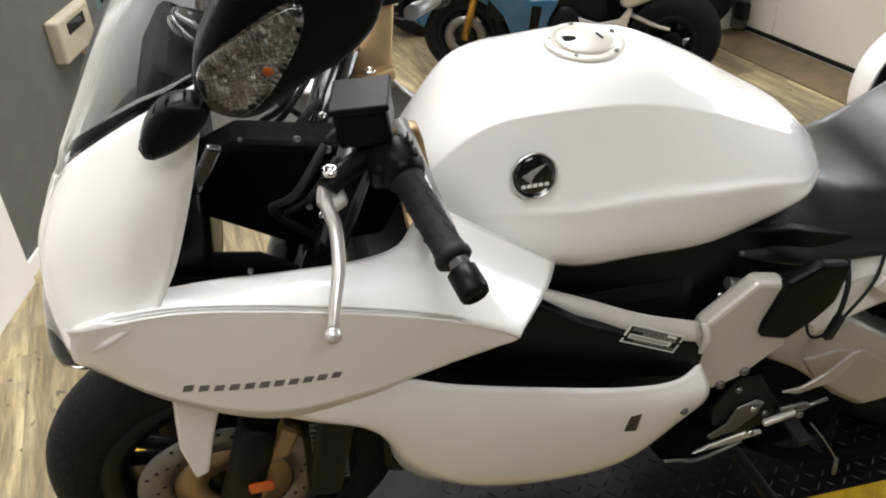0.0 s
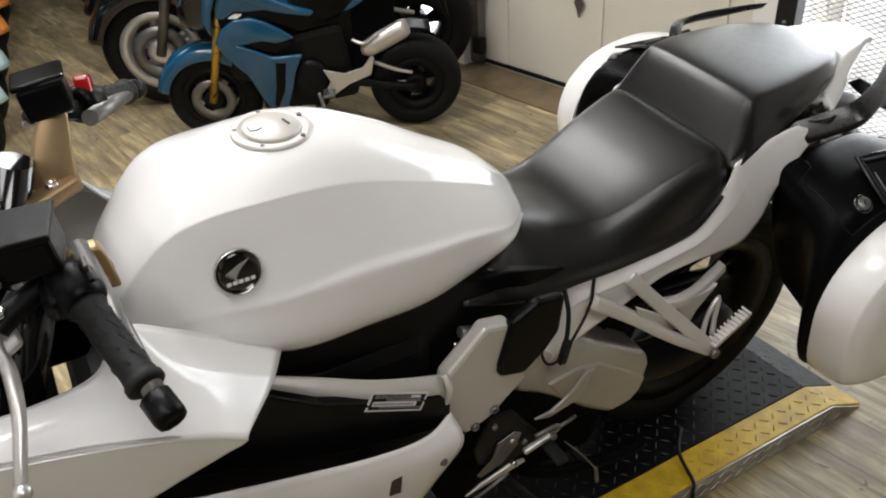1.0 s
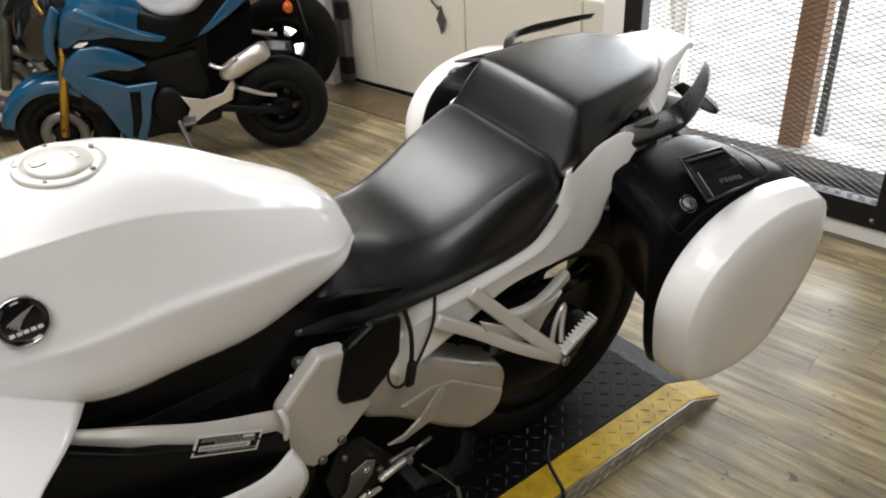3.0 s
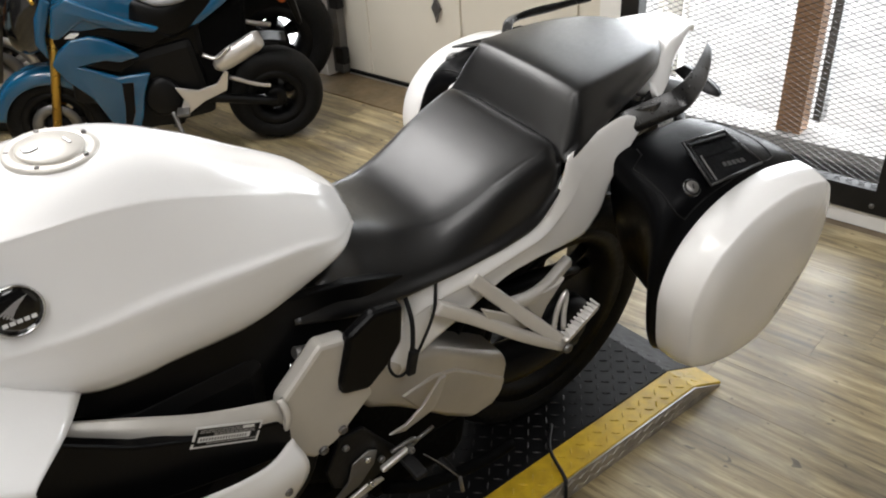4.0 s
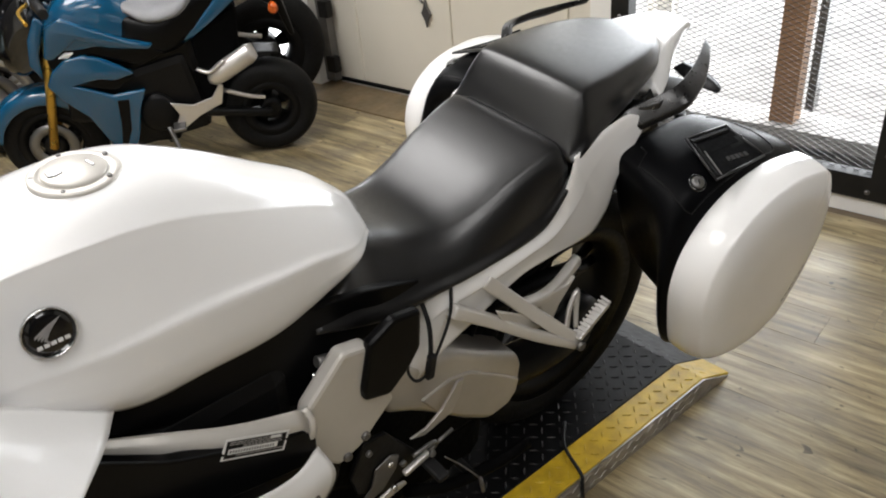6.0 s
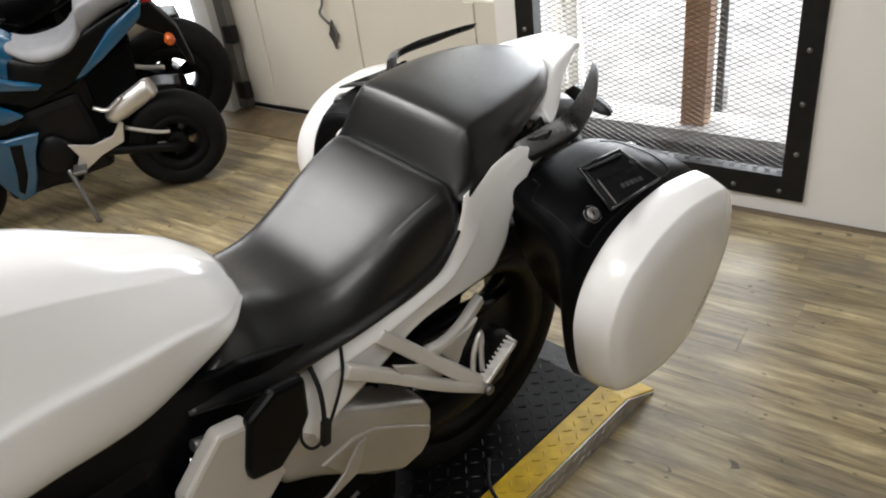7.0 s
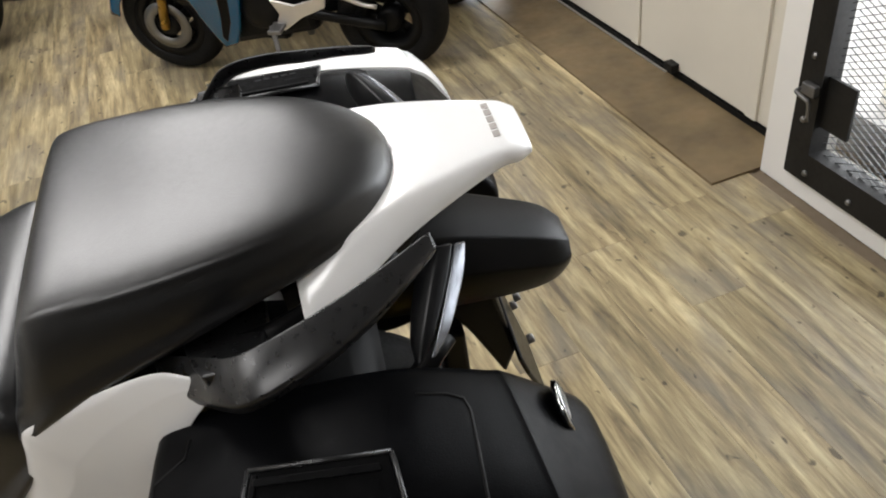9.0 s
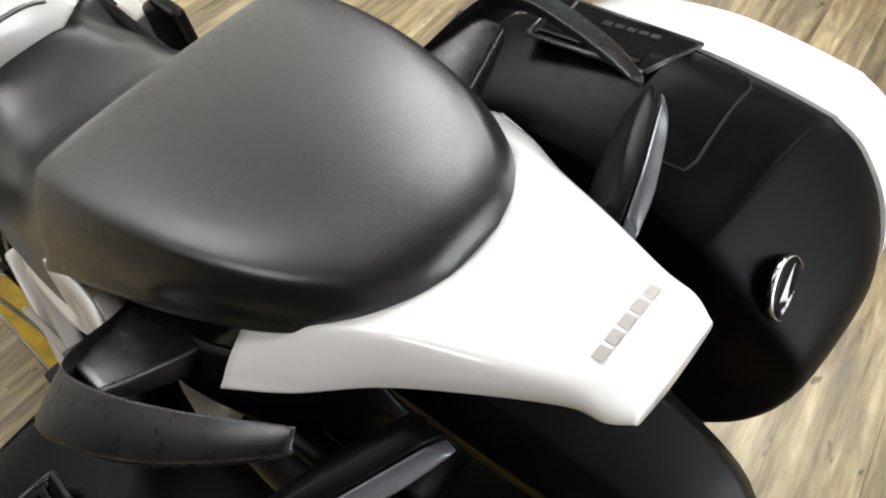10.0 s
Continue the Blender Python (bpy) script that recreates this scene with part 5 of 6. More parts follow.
    part("fuel_tank", loft_body([(-.29, (0, .640), (.06, .635), (.10, .60), (.10, .53), (0, .50)), (-.20, (0, .705), (.07, .698), (.115, .645), (.115, .54), (0, .50)), (-.08, (0, .712), (.07, .702), (.112, .645), (.11, .54), (0, .50)), (.02, (0, .665), (.05, .660), (.085, .61), (.085, .53), (0, .50)), (.10, (0, .580), (.03, .575), (.05, .555), (.05, .52), (0, .50))], 5, 5), paint, b)
    part("tank_top", loft_body([(-.22, (0, .705), (.03, .704), (.045, .695), (.04, .68), (0, .67)), (-.14, (0, .732), (.035, .730), (.05, .718), (.045, .69), (0, .68)), (-.02, (0, .708), (.03, .706), (.04, .695), (.035, .67), (0, .66))], 4, 4), BLACK, b)
    part("seat", loft_body([(-.005, (0, .675), (.04, .672), (.07, .655), (.07, .635), (0, .62)), (.08, (0, .640), (.07, .637), (.11, .622), (.11, .600), (0, .58)), (.19, (0, .650), (.08, .647), (.12, .630), (.115, .605), (0, .58)), (.255, (0, .692), (.07, .690), (.105, .675), (.10, .640), (0, .60)), (.275, (0, .735), (.06, .733), (.09, .720), (.085, .66), (0, .62)), (.36, (0, .752), (.06, .750), (.085, .738), (.08, .70), (0, .67)), (.46, (0, .764), (.05, .762), (.07, .748), (.065, .72), (0, .69))], 5, 5), seat_mat, b, "grey vinyl two-level seat" if seat_mat is GREYSEAT else "")
    part("seat_base", loft_body([(-.02, (0, .64), (.05, .64), (.095, .61), (.10, .53), (0, .50)), (.12, (0, .60), (.07, .60), (.122, .59), (.11, .50), (0, .47)), (.28, (0, .66), (.06, .655), (.10, .65), (.085, .56), (0, .53)), (.46, (0, .71), (.05, .71), (.072, .70), (.06, .65), (0, .63))], 4, 4), BLACK, b)
    part("engine", fresh(box, (.42, .20, .30), pose(.0, 0, .31, 0, -8, 0), .03), ENGINE, b)
    # black filler added to close the open rear and deepen the shade there
    part("dark_filler", fresh(side_plate, [(.16, .24), (.14, .50), (.30, .56), (.42, .60), (.40, .46), (.34, .40), (.30, .24)], 0, .12, .02), MATTEBLACK, b)
    part("radiator_block", fresh(box, (.14, .20, .22), pose(-.22, 0, .40, 0, 12, 0), .02), ENGINE, b)
    part("body_core", fresh(box, (.46, .16, .16), pose(.0, 0, .48, 0, 0, 0), .03), BLACK, b)
    part("cylinder", fresh(lathe, [(.05, 0)] + [(.068 if k % 2 else .05, .012 * k) for k in range(1, 11)] + [(.045, .13)], spin((-.08, 0, .34), (-.22, 0, .40)), 24), ENGINE, b)
    part("clutch_cover", fresh(lathe, [(.075, 0), (.075, .02), (.06, .03), (.02, .034)], spin((.03, -.095, .29), (.03, -.2, .29)), 28), ENGINE, b)
    part("belly_pan", fresh(box, (.26, .15, .07), pose(-.04, 0, .185, 0, 4, 0), .02), BLACK, b)
    part("headlamp", loft_body([(fx - .06, (0, .60), (.05, .595), (.07, .56), (.05, .50), (0, .48)), (fx + .0, (0, .70), (.08, .68), (.10, .60), (.08, .49), (0, .47)), (fx + .09, (0, .755), (.08, .74), (.11, .64), (.08, .52), (0, .50))], 4, 4), GLOSSBLACK, b, "dark headlamp cowl")
    part("instruments", fresh(box, (.03, .12, .07), pose(fx + .10, 0, .775, 0, 35, 0), .01), BLACK, b)
    part("exhaust", fresh(lathe, [(.012, 0), (.028, .02), (.034, .07), (.034, .19), (.026, .215), (.022, .20)], spin((.255, -.125, .385), (.46, -.135, .470)), 20), ALLOY, b, "brushed alloy exhaust")
    part("exhaust_shield", fresh(tube, [(.22, -.125, .43), (.27, -.145, .42), (.33, -.150, .455)], .010, 8, 4, .6), ALLOY, b)
    part("chain_guard", fresh(tube, [(.30, -.10, .335), (.40, -.105, .30), (.46, -.105, .285)], .008, 8), ALLOY, b)
    part("shock", fresh(rod, (.20, -.02, .34), (.28, -.02, .52), .022, 12), STEEL, b)
    part("rear_hugger", fresh(skin, [[(rx + .225 * math.cos(a), y, r + .225 * math.sin(a)) for y in (-.06, 0, .06)] for a in (radians(d) for d in (70, 100, 130, 160))], 4, 3, flip=True), BLACK, b, solid=.005)
    part("tail_mudguard", fresh(side_plate, [(.42, .66), (.52, .70), (.60, .60), (.63, .47), (.61, .465), (.57, .57), (.48, .62)], 0, .09, .01), BLACK, b)
    part("tail_lamp", fresh(box, (.05, .08, .03), pose(.525, 0, .705, 0, -20, 0), .01), RED, b)
    part("key_tag", fresh(tube, [(fx + .20, .0, .72), (fx + .23, -.06, .66), (fx + .25, -.08, .62)], .006, 8), GOLD, b)
    part("side_stand", fresh(tube, [(.05, -.11, .24), (.08, -.17, .12), (.10, -.21, .012)], .010, 8), STEEL, b)
    # bodywork above the hubs stands taller on some of them
    for ob in b.children_recursive:
        if tall != 1.0 and not ob.name.startswith(("front_wheel", "rear_wheel", "tyre", "rim", "spoke", "brake_disc", "front_mudguard")):
            for v in ob.data.vertices:
                v.co.z = v.co.z if v.co.z < .30 else .30 + (v.co.z - .30) * tall
    return b


def stand_at(front, rear, lean=6.0):
    f, r = Vector(front), Vector(rear)
    d = r - f
    mid = (f + r) / 2
    return Matrix.Translation((mid.x, mid.y, 0)) @ Matrix.Rotation(math.atan2(d.y, d.x), 4, "Z") @ Matrix.Rotation(radians(lean), 4, "X")


ROW = "motorcycles parked in a row"
small_bike(stand_at((.46, 2.51), (1.32, 2.11)), "blue small standard motorcycle with a grey seat", BLUE, GREYSEAT, 1.05, GOLD, ROW, None, 1.22)
small_bike(stand_at((.36, 3.16), (1.62, 2.66)), "black standard motorcycle with a grey two-level seat", GLOSSBLACK, GREYSEAT, 1.48, STEEL, ROW, ALLOY)
small_bike(stand_at((.44, 3.85), (1.62, 3.40)), "black motorcycle with dark seat and steel fork", GLOSSBLACK, SEAT, 1.42, STEEL, ROW)
small_bike(stand_at((.50, 4.62), (1.70, 4.20)), "bright red motorcycle with a black seat", REDPAINT, SEAT, 1.45, GOLD, ROW)
small_bike(stand_at((.48, 5.40), (1.68, 5.00)), "dark motorcycle with a black seat", GLOSSBLACK, SEAT, 1.45, STEEL, ROW)
ROW2 = "scooters and motorcycles parked opposite"
for k, (y, paint, lab) in enumerate(((2.62, TEAL, "pale blue motorcycle with silver wheels"), (3.15, TEAL, "pale blue motorcycle with a dark seat"), (3.86, ORANGE, "orange motorcycle with a dark seat"), (4.55, ORANGE, "orange motorcycle with black wheels"), (5.2, ORANGE, "orange motorcycle farther along the row"), (5.9, ORANGE, "orange motorcycle at the end of the row"))):
    x = -.36 + .05 * k
    small_bike(stand_at((x - .25, y), (x - 1.36, y + .42)), lab, paint, SEAT, 1.32, STEEL, ROW2, ALLOY if k < 2 else None)

# ---- low motorcycle lift ----
TOP = 0.06
lift = thing("motorcycle_lift", "low black tread-plate lift with worn yellow side rails", "lift")


def wedge(x0, x1, x2, y0, y1, top):
    """A low slab whose rear end slopes to the floor."""
    bm = bmesh.new()
    prof = [(x0, 0), (x2, 0), (x2, 0.006), (x1, top), (x0, top)]
    return plate(bm, prof, y1 - y0, upright((y0 + y1) / 2), 0.002, 1)


def tread(bm, x0, x1, y0, y1, zfun, pitch=0.030, long=0.024, wide=0.0052, high=0.0022):
    """Raised lens-shaped bars, turned alternately, on a plate."""
    for i in range(int((x1 - x0) / pitch)):
        for j in range(int((y1 - y0) / pitch)):
            cx, cy = x0 + (i + .5) * pitch, y0 + (j + .5) * pitch
            a = radians(45 if (i + j) % 2 else -45)
            ca, sa = math.cos(a), math.sin(a)
            pts = [(-long / 2, 0, 0), (0, -wide / 2, 0), (long / 2, 0, 0), (0, wide / 2, 0), (-long * .28, 0, high), (long * .28, 0, high)]
            vs = []
            for px, py, pz in pts:
                x, y = cx + px * ca - py * sa, cy + px * sa + py * ca
                vs.append(bm.verts.new((x, y, zfun(x) + pz)))
            for f in ((0, 1, 4), (1, 5, 4), (1, 2, 5), (2, 3, 5), (3, 4, 5), (3, 0, 4)):
                bm.faces.new([vs[k] for k in f])
    return bm


def lift_top(x):
    return TOP if x < 1.225 else max(0.004, TOP * (1.350 - x) / 0.125)


deck = part("deck", wedge(-.95, 1.225, 1.350, -.205, .222, TOP), LIFTBLACK, lift, "worn black tread plate deck")
tagged(part("tread_pattern", fresh(tread, -.20, 1.335, -.203, .220, lift_top), LIFTBARS, deck), kind="stuff")
for y0, y1, out in ((-.288, -.207, -1), (.224, .300, 1)):
    rail = part("side_rail", wedge(-.95, 1.225, 1.350, y0, y1, TOP + .002), YELLOW, lift, "worn yellow painted side rail")
    tagged(part("tread_pattern", fresh(tread, .10, 1.335, y0 + .006, y1 - .006, lambda x: lift_top(x) + .002), YELLOW, rail), kind="stuff")
    edge = y0 if out < 0 else y1
    bm = fresh(plate, [(-.95, 0.001), (1.345, 0.001), (1.225, TOP - .001), (-.95, TOP - .001)], .004, upright(edge + out * .0025))
    side = part("side_plate", bm, PLATE, lift, "bare aluminium tread plate side")
    bm = bmesh.new()
    for i in range(64):
        for j in range(2):
            x, z = .15 + i * .019, .016 + j * .026
            if z + .012 < lift_top(x + .01):
                a = radians(35 if (i + j) % 2 else -35)
                box(bm, (.022, .003, .004), Matrix.Translation((x, edge + out * .0045, z)) @ Matrix.Rotation(a, 4, "Y"))
    tagged(part("tread_pattern", bm, PLATE, side), kind="stuff")
strap = thing("tie_strap", "black cable lying across the yellow lift rail", "cable")
part("strap", fresh(tube, [(.86, -.15, TOP + .006), (.80, -.205, TOP + .008), (.765, -.285, TOP + .008), (.76, -.294, TOP - .01), (.76, -.296, .004)], .0045, 8), GRIP, strap)

# ---- gate with expanded mesh, and what lies outside it ----
gate = thing("mesh_gate", "black steel gate with expanded metal mesh", "gate", wall_turn)
GZ0, GZ1 = .062, 2.28
gx0, gx1 = N_WALL - .012, N_WALL + .045
for nm, a in (("bottom_rail", (U_GATE0, U_GATE1, GZ0, GZ0 + .085)), ("top_rail", (U_GATE0, U_GATE1, GZ1 - .08, GZ1)), ("stile", (U_GATE0, U_GATE0 + .075, GZ0 + .085, GZ1 - .08)), ("stile", (U_GATE1 - .075, U_GATE1, GZ0 + .085, GZ1 - .08))):
    fr = part(nm, slab(gx0, gx1, *a), STEELFRAME, gate)
    long_u = a[1] - a[0] > a[3] - a[2]
    for k in range(7):
        s = (k + .5) / 7
        p = (gx0, a[0] + (a[1] - a[0]) * (s if long_u else .5), a[2] + (a[3] - a[2]) * (.35 if long_u else s * .6))
        part("bolt", fresh(lathe, [(.009, 0), (.009, .003), (.006, .007), (.001, .008)], spin(p, (p[0] - 1, p[1], p[2])), 10), STEEL, fr)
bm = bmesh.new()
PU, PZ = .040, .0093
nu_, nz_ = int((U_GATE1 - U_GATE0 - .13) / PU), int((GZ1 - GZ0 - .15) / PZ)
for j in range(nz_):
    z = GZ0 + .08 + j * PZ
    for i in range(nu_):
        u = U_GATE0 + .07 + i * PU - (PU / 2 if j % 2 else 0)
        for (ua, za), (ub, zb) in (((u, z), (u + PU / 2, z + PZ)), ((u + PU / 2, z + PZ), (u + PU, z))):
            w = .0013
            vs = [bm.verts.new(v) for v in ((gx0 + .030, ua, za - w), (gx0 + .030, ub, zb - w), (gx0 + .028, ub, zb + w), (gx0 + .028, ua, za + w), (gx0 + .033, ua, za), (gx0 + .033, ub, zb))]
            bm.faces.new((vs[0], vs[1], vs[2], vs[3]))
            bm.faces.new((vs[0], vs[4], vs[5], vs[1]))
            bm.faces.new((vs[3], vs[2], vs[5], vs[4]))
tagged(part("mesh_panel", bm, MESHSTEEL, gate, "black diamond expanded metal"), kind="stuff")
latch = part("latch_plate", slab(gx0 + .018, gx0 + .026, U_GATE1 - .165, U_GATE1 - .040, .225, .365), STEELFRAME, gate, "black latch plate")
part("latch_handle", fresh(tube, [(gx0 - .004, U_GATE1 - .02, .318), (gx0 - .03, U_GATE1 - .025, .318), (gx0 - .035, U_GATE1 - .060, .315), (gx0 - .03, U_GATE1 - .073, .303), (gx0 - .028, U_GATE1 - .075, .255)], .005, 8), STEEL, latch)
part("latch_keeper", fresh(box, (.02, .045, .03), Matrix.Translation((gx0 - .01, U_GATE1 - .05, .328)), .004), STEEL, latch)

structure("outside_ground", slab(2.60, 9.0, -8, 9, -.06, .12), CONCRETE, "grey concrete ledge outside the gate", "ground", wall_turn)
structure("backdrop", slab(9.0, 9.05, -14, 14, -.5, 9), glow("bright_outside", (.93, .96, 1.0), OUTSIDE), "overexposed white daylight outside", "backdrop", wall_turn)
win = thing("window_1", "white framed shop window behind the gate", "window", wall_turn, kind="structure")
for a in ((-1.05, -1.0), (.055, .115), (.36, .41)):
    part("mullion", slab(2.62, 2.68, a[0] if a[0] != .055 else -.235, a[1] if a[0] != .055 else -.205, .22, 2.6), FRAME if a[0] != .055 else STEEL, win)
part("mullion_double", slab(2.60, 2.66, .43, .455, .18, 2.6), FRAME, win)
part("sill", slab(2.52, 2.72, -1.0, .55, .12, .175), CONCRETE, win, "weathered grey sill")
part("post", slab(2.57, 2.65, -.185, -.095, .16, 2.6), BROWNPAINT, win, "brown painted post")

# ---- garage door ----
door = thing("door_1", "cream painted sectional garage door with a black bottom seal", "door", wall_turn, kind="structure")
for k in range(4):
    z0 = .03 + k * .62
    bm = fresh(box, (.045, U_DOOR - U_POST, .612), Matrix.Translation((N_DOOR + .0225, (U_POST + U_DOOR) / 2, z0 + .306)), .006)
    pan = part("door_section", bm, DOORPAINT, door)
    for q in range(3):
        u = U_POST + .2 + q * .65
        part("stile", fresh(box, (.012, .05, .60), Matrix.Translation((N_DOOR - .005, u, z0 + .306)), .003), DOORPAINT, pan)
part("bottom_seal", slab(N_DOOR - .006, N_DOOR + .04, U_POST, U_DOOR, .001, .026), BLACKPRINT, door, "black rubber seal")
# light showing below the door, modelled as a pale strip
part("daylight_gap", slab(N_DOOR - .016, N_DOOR - .008, 1.2, U_DOOR - .05, .0085, .013), ALLOY, door, "thin bright strip standing for daylight under the door")
part("seal_clip", fresh(box, (.03, .05, .03), Matrix.Translation((N_DOOR - .02, 1.16, .05)), .004), STEELFRAME, door)
track = part("door_track", slab(N_DOOR - .06, N_DOOR - .01, U_DOOR - .05, U_DOOR + .02, .02, 2.4), STEEL, door, "galvanised steel track")
for z in (.12, .42, .75):
    part("hinge", fresh(box, (.05, .07, .09), Matrix.Translation((N_DOOR - .055, U_DOOR - .05, z)), .008), STEELFRAME, track)
lockp = part("door_lock", fresh(plate, [(0, -.07), (.012, -.03), (.03, 0), (.012, .03), (0, .07), (-.012, .03), (-.03, 0), (-.012, -.03)], .012, Matrix.Translation((N_DOOR - .015, 1.53, .455)) @ Matrix.Rotation(radians(90), 4, "Y") @ Matrix.Rotation(radians(90), 4, "Z"), .002), STEEL, door, "diamond shaped lock plate")
part("lock_cord", fresh(tube, [(N_DOOR - .02, 1.54, .505), (N_DOOR - .03, 1.58, .555), (N_DOOR - .02, 1.56, .615), (N_DOOR - .02, 1.57, .785), (N_DOOR - .02, 1.57, 1.2)], .006, 8), STEEL, lockp)
structure("door_jamb", slab(2.34, 2.60, U_DOOR + .02, U_DOOR + .14, 0, 3.2), WALLWHITE, "white painted door jamb", "trim", wall_turn)
side_door = structure("backdrop_door", slab(2.30, 2.32, U_DOOR + .22, U_DOOR + .60, .02, 2.2), glow("bright_doorway", (.93, .96, 1.0), OUTSIDE * .6), "bright doorway beyond the garage door", "backdrop", wall_turn)

# ---- on the grey wall ----
chime = thing("wall_box", "small beige plastic control box with a trailing wire", "box", left_turn @ Matrix.Translation((-.005, .80, .55)))
part("case", fresh(box, (.05, .30, .15), None, .01), material("beige_plastic", (.42, .38, .28), .5), chime)
part("display", fresh(box, (.004, .16, .04), Matrix.Translation((.0265, .0, .03)), .001), GLOSSBLACK, chime)
part("wire", fresh(tube, [(.02, 0, -.07), (.03, .03, -.14), (.03, .10, -.17), (.03, .05, -.22), (.03, .09, -.30), (.03, .20, -.32)], .004, 6), BRONZE, chime)
part("plug", fresh(box, (.04, .07, .09), Matrix.Translation((.02, .24, -.33)), .008), GRIP, chime)

# ---- unseen ceiling panels, added for fill light and sheen on the seats ----
# panels at negative u are added fill for the near side of the motorcycle
LIGHTS = [(.40, 1.30, 1.3), (.85, 2.70, 1.3), (-.80, 1.75, 1.6), (.2, -.2, .15), (-1.10, -.75, .85), (-.35, -2.6, 1.05), (-4.2, 6.0, .4), (-.2, 5.6, .4)]
for n, u, k in LIGHTS:
    fx = thing("ceiling_fill_panel", "unseen broad ceiling panel added for fill and seat sheen", "ceiling light", wall_turn @ pose(n, u, 3.13), "ceiling lights")
    part("housing", fresh(box, (1.22, 1.02, .06), Matrix.Translation((0, 0, .035)), .01), CEIL, fx)
    area_lamp("panel_lamp", wall_turn @ pose(n, u, 3.12), 1.18, .98, LAMP_W * k, LAMP_COL)

# ---- floor planks ----
PLANKS = []
for k in range(1):
    m = bpy.data.materials.new("vinyl_plank")
    m.use_nodes = True
    nt = m.node_tree
    b = nt.nodes["Principled BSDF"]
    tc, oi = nt.nodes.new("ShaderNodeTexCoord"), nt.nodes.new("ShaderNodeObjectInfo")
    off = nt.nodes.new("ShaderNodeVectorMath")
    off.operation = "MULTIPLY_ADD"
    off.inputs[1].default_value = (1, 1, 1)
    shift = nt.nodes.new("ShaderNodeVectorMath")
    shift.operation = "SCALE"
    shift.inputs[0].default_value = (31.0, 57.0, 13.0)
    nt.links.new(oi.outputs["Random"], shift.inputs["Scale"])
    nt.links.new(tc.outputs["Object"], off.inputs[0])
    nt.links.new(shift.outputs[0], off.inputs[2])

    def noise_node(sx, sy, scale, detail, rough=0.6):
        st = nt.nodes.new("ShaderNodeVectorMath")
        st.operation = "MULTIPLY"
        st.inputs[1].default_value = (sx, sy, 1)
        nt.links.new(off.outputs[0], st.inputs[0])
        n = nt.nodes.new("ShaderNodeTexNoise")
        n.inputs["Scale"].default_value, n.inputs["Detail"].default_value, n.inputs["Roughness"].default_value = scale, detail, rough
        n.inputs["Distortion"].default_value = 0.4
        nt.links.new(st.outputs[0], n.inputs["Vector"])
        return n
    streak, fine, patch = noise_node(15, 1.3, 2.0, 7, .66), noise_node(45, 4.5, 2.0, 5), noise_node(4.5, 2.2, 1.6, 5)
    ramp = nt.nodes.new("ShaderNodeValToRGB")
    e = ramp.color_ramp.elements
    e[0].position, e[0].color = .33, (.115, .086, .048, 1)
    e[1].position, e[1].color = .66, (.560, .465, .275, 1)
    c = e.new(.50)
    c.color = (.335, .264, .145, 1)
    nt.links.new(streak.outputs[0], ramp.inputs[0])
    grey = nt.nodes.new("ShaderNodeMix")
    grey.data_type = "RGBA"
    grey.inputs[7].default_value = (.195, .168, .130, 1)
    gm = nt.nodes.new("ShaderNodeMapRange")
    gm.inputs[1].default_value, gm.inputs[2].default_value, gm.inputs[4].default_value = .46, .70, .8
    nt.links.new(patch.outputs[0], gm.inputs[0])
    nt.links.new(gm.outputs[0], grey.inputs[0])
    nt.links.new(ramp.outputs[0], grey.inputs[6])
    fm = nt.nodes.new("ShaderNodeMapRange")
    fm.inputs[1].default_value, fm.inputs[2].default_value, fm.inputs[3].default_value, fm.inputs[4].default_value = .3, .7, .80, 1.10
    nt.links.new(fine.outputs[0], fm.inputs[0])
    om = nt.nodes.new("ShaderNodeMapRange")
    om.inputs[3].default_value, om.inputs[4].default_value = .74, 1.16
    nt.links.new(oi.outputs["Random"], om.inputs[0])
    mm = nt.nodes.new("ShaderNodeMath")
    mm.operation = "MULTIPLY"
    nt.links.new(fm.outputs[0], mm.inputs[0])
    nt.links.new(om.outputs[0], mm.inputs[1])
    sc = nt.nodes.new("ShaderNodeVectorMath")
    sc.operation = "SCALE"
    nt.links.new(grey.outputs[2], sc.inputs[0])
    nt.links.new(mm.outputs[0], sc.inputs["Scale"])
    knot = noise_node(22, 14, 1.6, 1)
    km = nt.nodes.new("ShaderNodeMapRange")
    km.inputs[1].default_value, km.inputs[2].default_value, km.inputs[3].default_value, km.inputs[4].default_value = .70, .76, 1.0, .35
    nt.links.new(knot.outputs[0], km.inputs[0])
    sk = nt.nodes.new("ShaderNodeVectorMath")
    sk.operation = "SCALE"
    nt.links.new(sc.outputs[0], sk.inputs[0])
    nt.links.new(km.outputs[0], sk.inputs["Scale"])
    nt.links.new(sk.outputs[0], b.inputs["Base Color"])
    b.inputs["Roughness"].default_value = .36
    rm = nt.nodes.new("ShaderNodeMapRange")
    rm.inputs[1].default_value, rm.inputs[2].default_value, rm.inputs[3].default_value, rm.inputs[4].default_value = .3, .7, .28, .46
    nt.links.new(patch.outputs[0], rm.inputs[0])
    nt.links.new(rm.outputs[0], b.inputs["Roughness"])
    bp = nt.nodes.new("ShaderNodeBump")
    bp.inputs["Strength"].default_value, bp.inputs["Distance"].default_value = .25, .0008
    nt.links.new(fine.outputs[0], bp.inputs["Height"])
    nt.links.new(bp.outputs[0], b.inputs["Normal"])
    PLANKS.append(m)
PW, PL = .152, 1.22


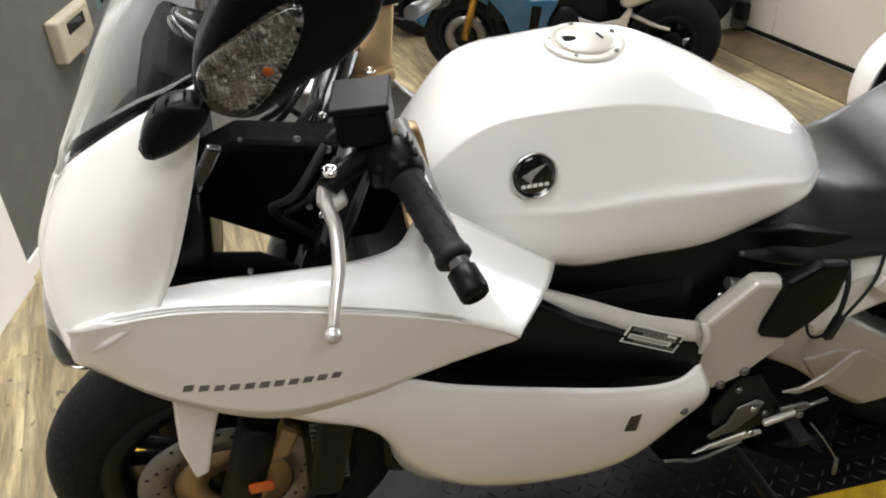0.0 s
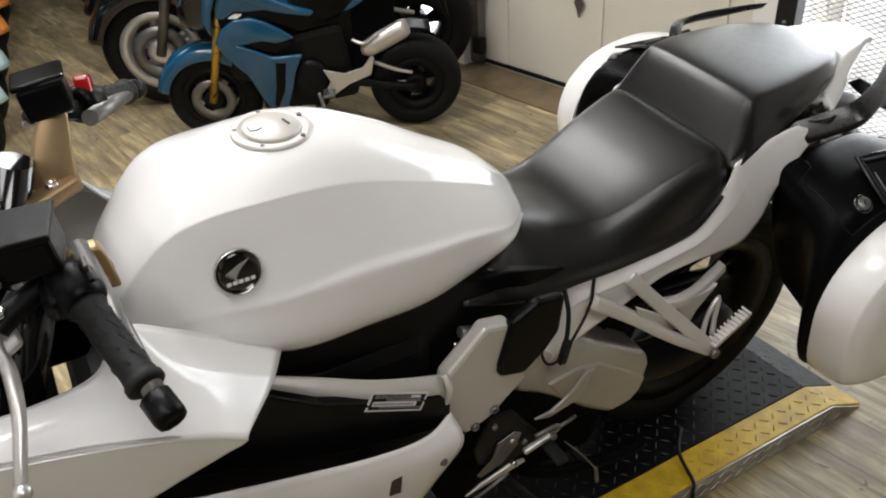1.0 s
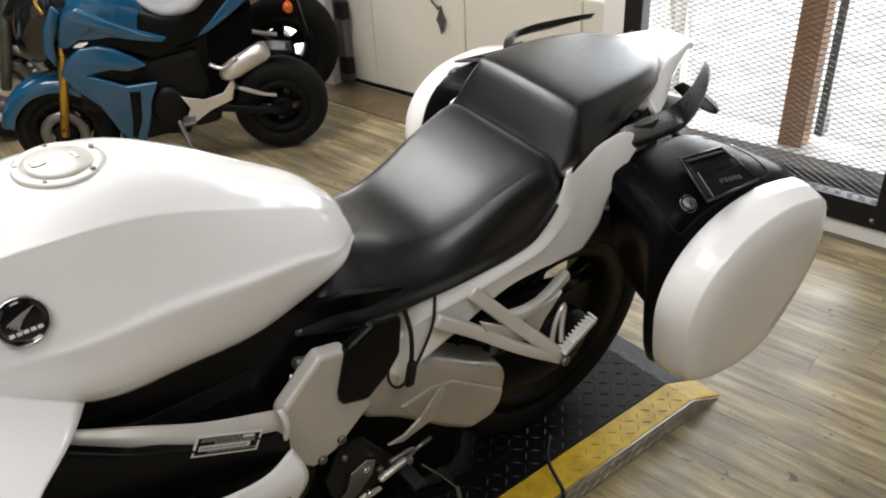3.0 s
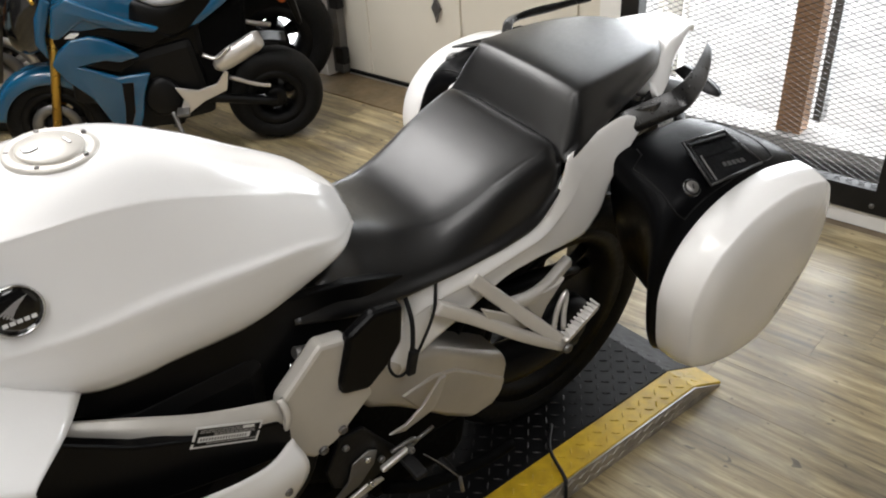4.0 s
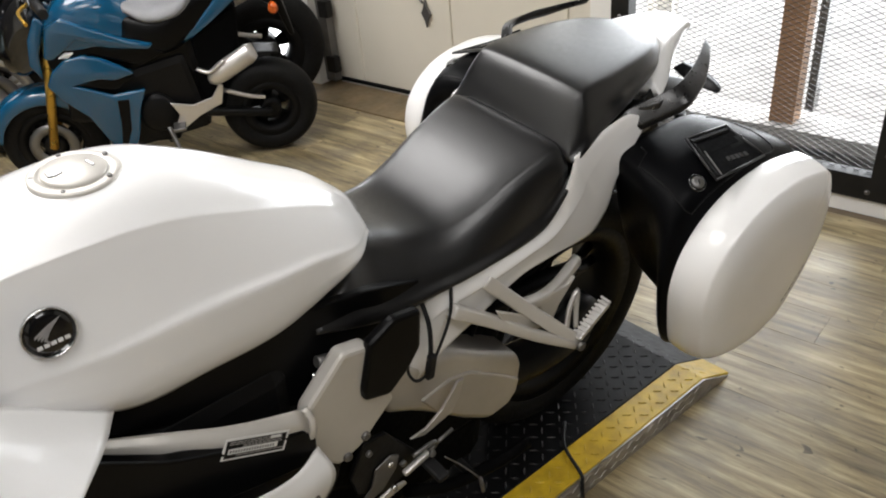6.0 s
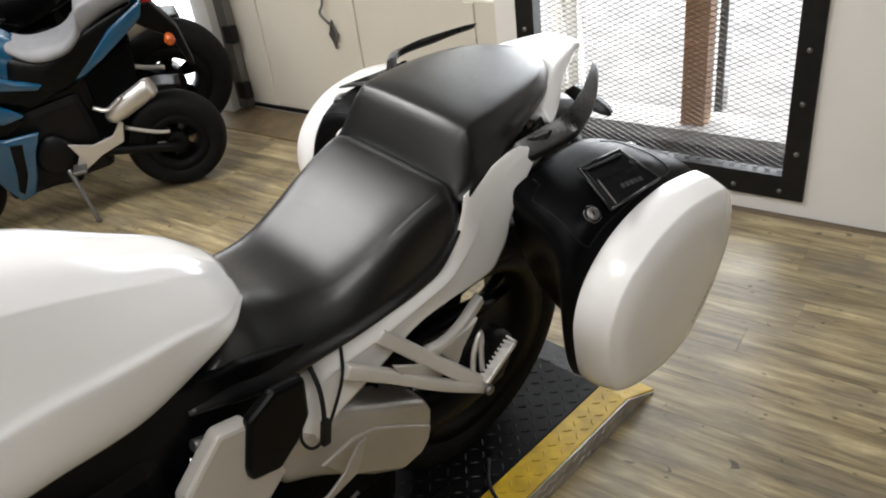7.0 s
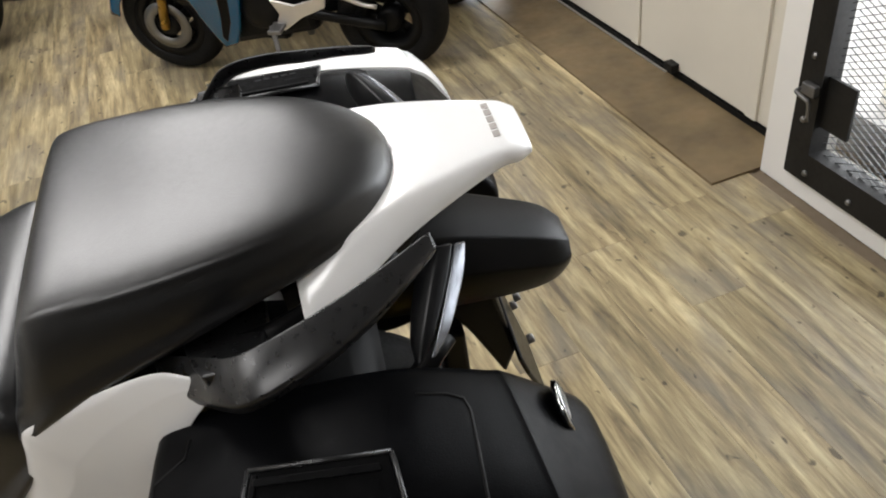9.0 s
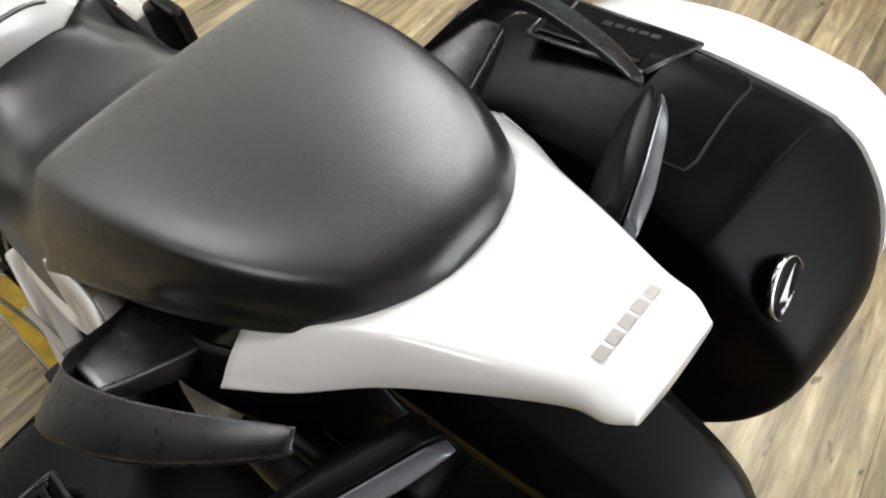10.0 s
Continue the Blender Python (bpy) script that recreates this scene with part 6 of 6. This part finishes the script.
def plank_mesh(length):
    bm = fresh(box, (PW - .0004, length - .0004, .004), Matrix.Translation((0, 0, -.002)))
    bmesh.ops.bevel(bm, geom=[e for e in bm.edges if all(v.co.z > -.001 for v in e.verts)], offset=.0004, segments=1, affect="EDGES")
    me = bpy.data.meshes.new("plank")
    bm.to_mesh(me)
    bm.free()
    me.materials.append(PLANKS[0])
    return me


full = plank_mesh(PL)
rng = random.Random(4)
spots, n = [], 2.29 - PW / 2
while n > -7.5:
    u = -3.0 - rng.random() * PL
    while u < 9.5:
        spots.append((n, u + PL / 2))
        u += PL
    n -= PW
near = [s for s in spots if -1.3 < s[0] < 2.4 and -1.6 < s[1] < 5.6]
near = near[:296]
for n, u in near:
    ob = new("plank", full)
    ob.parent = floor_ob
    ob.matrix_basis = Matrix.Translation((n, u, 0))
taken = set(near)
bm = bmesh.new()
for n, u in spots:
    if (n, u) not in taken:
        vs = [bm.verts.new((n + a * (PW / 2 - .0006), u + b2 * (PL / 2 - .0006), -.0005)) for a, b2 in ((-1, -1), (1, -1), (1, 1), (-1, 1))]
        bm.faces.new(vs)
tagged(part("plank_field", bm, PLANKS[0], floor_ob, "wood-look planks farther off"), kind="stuff")
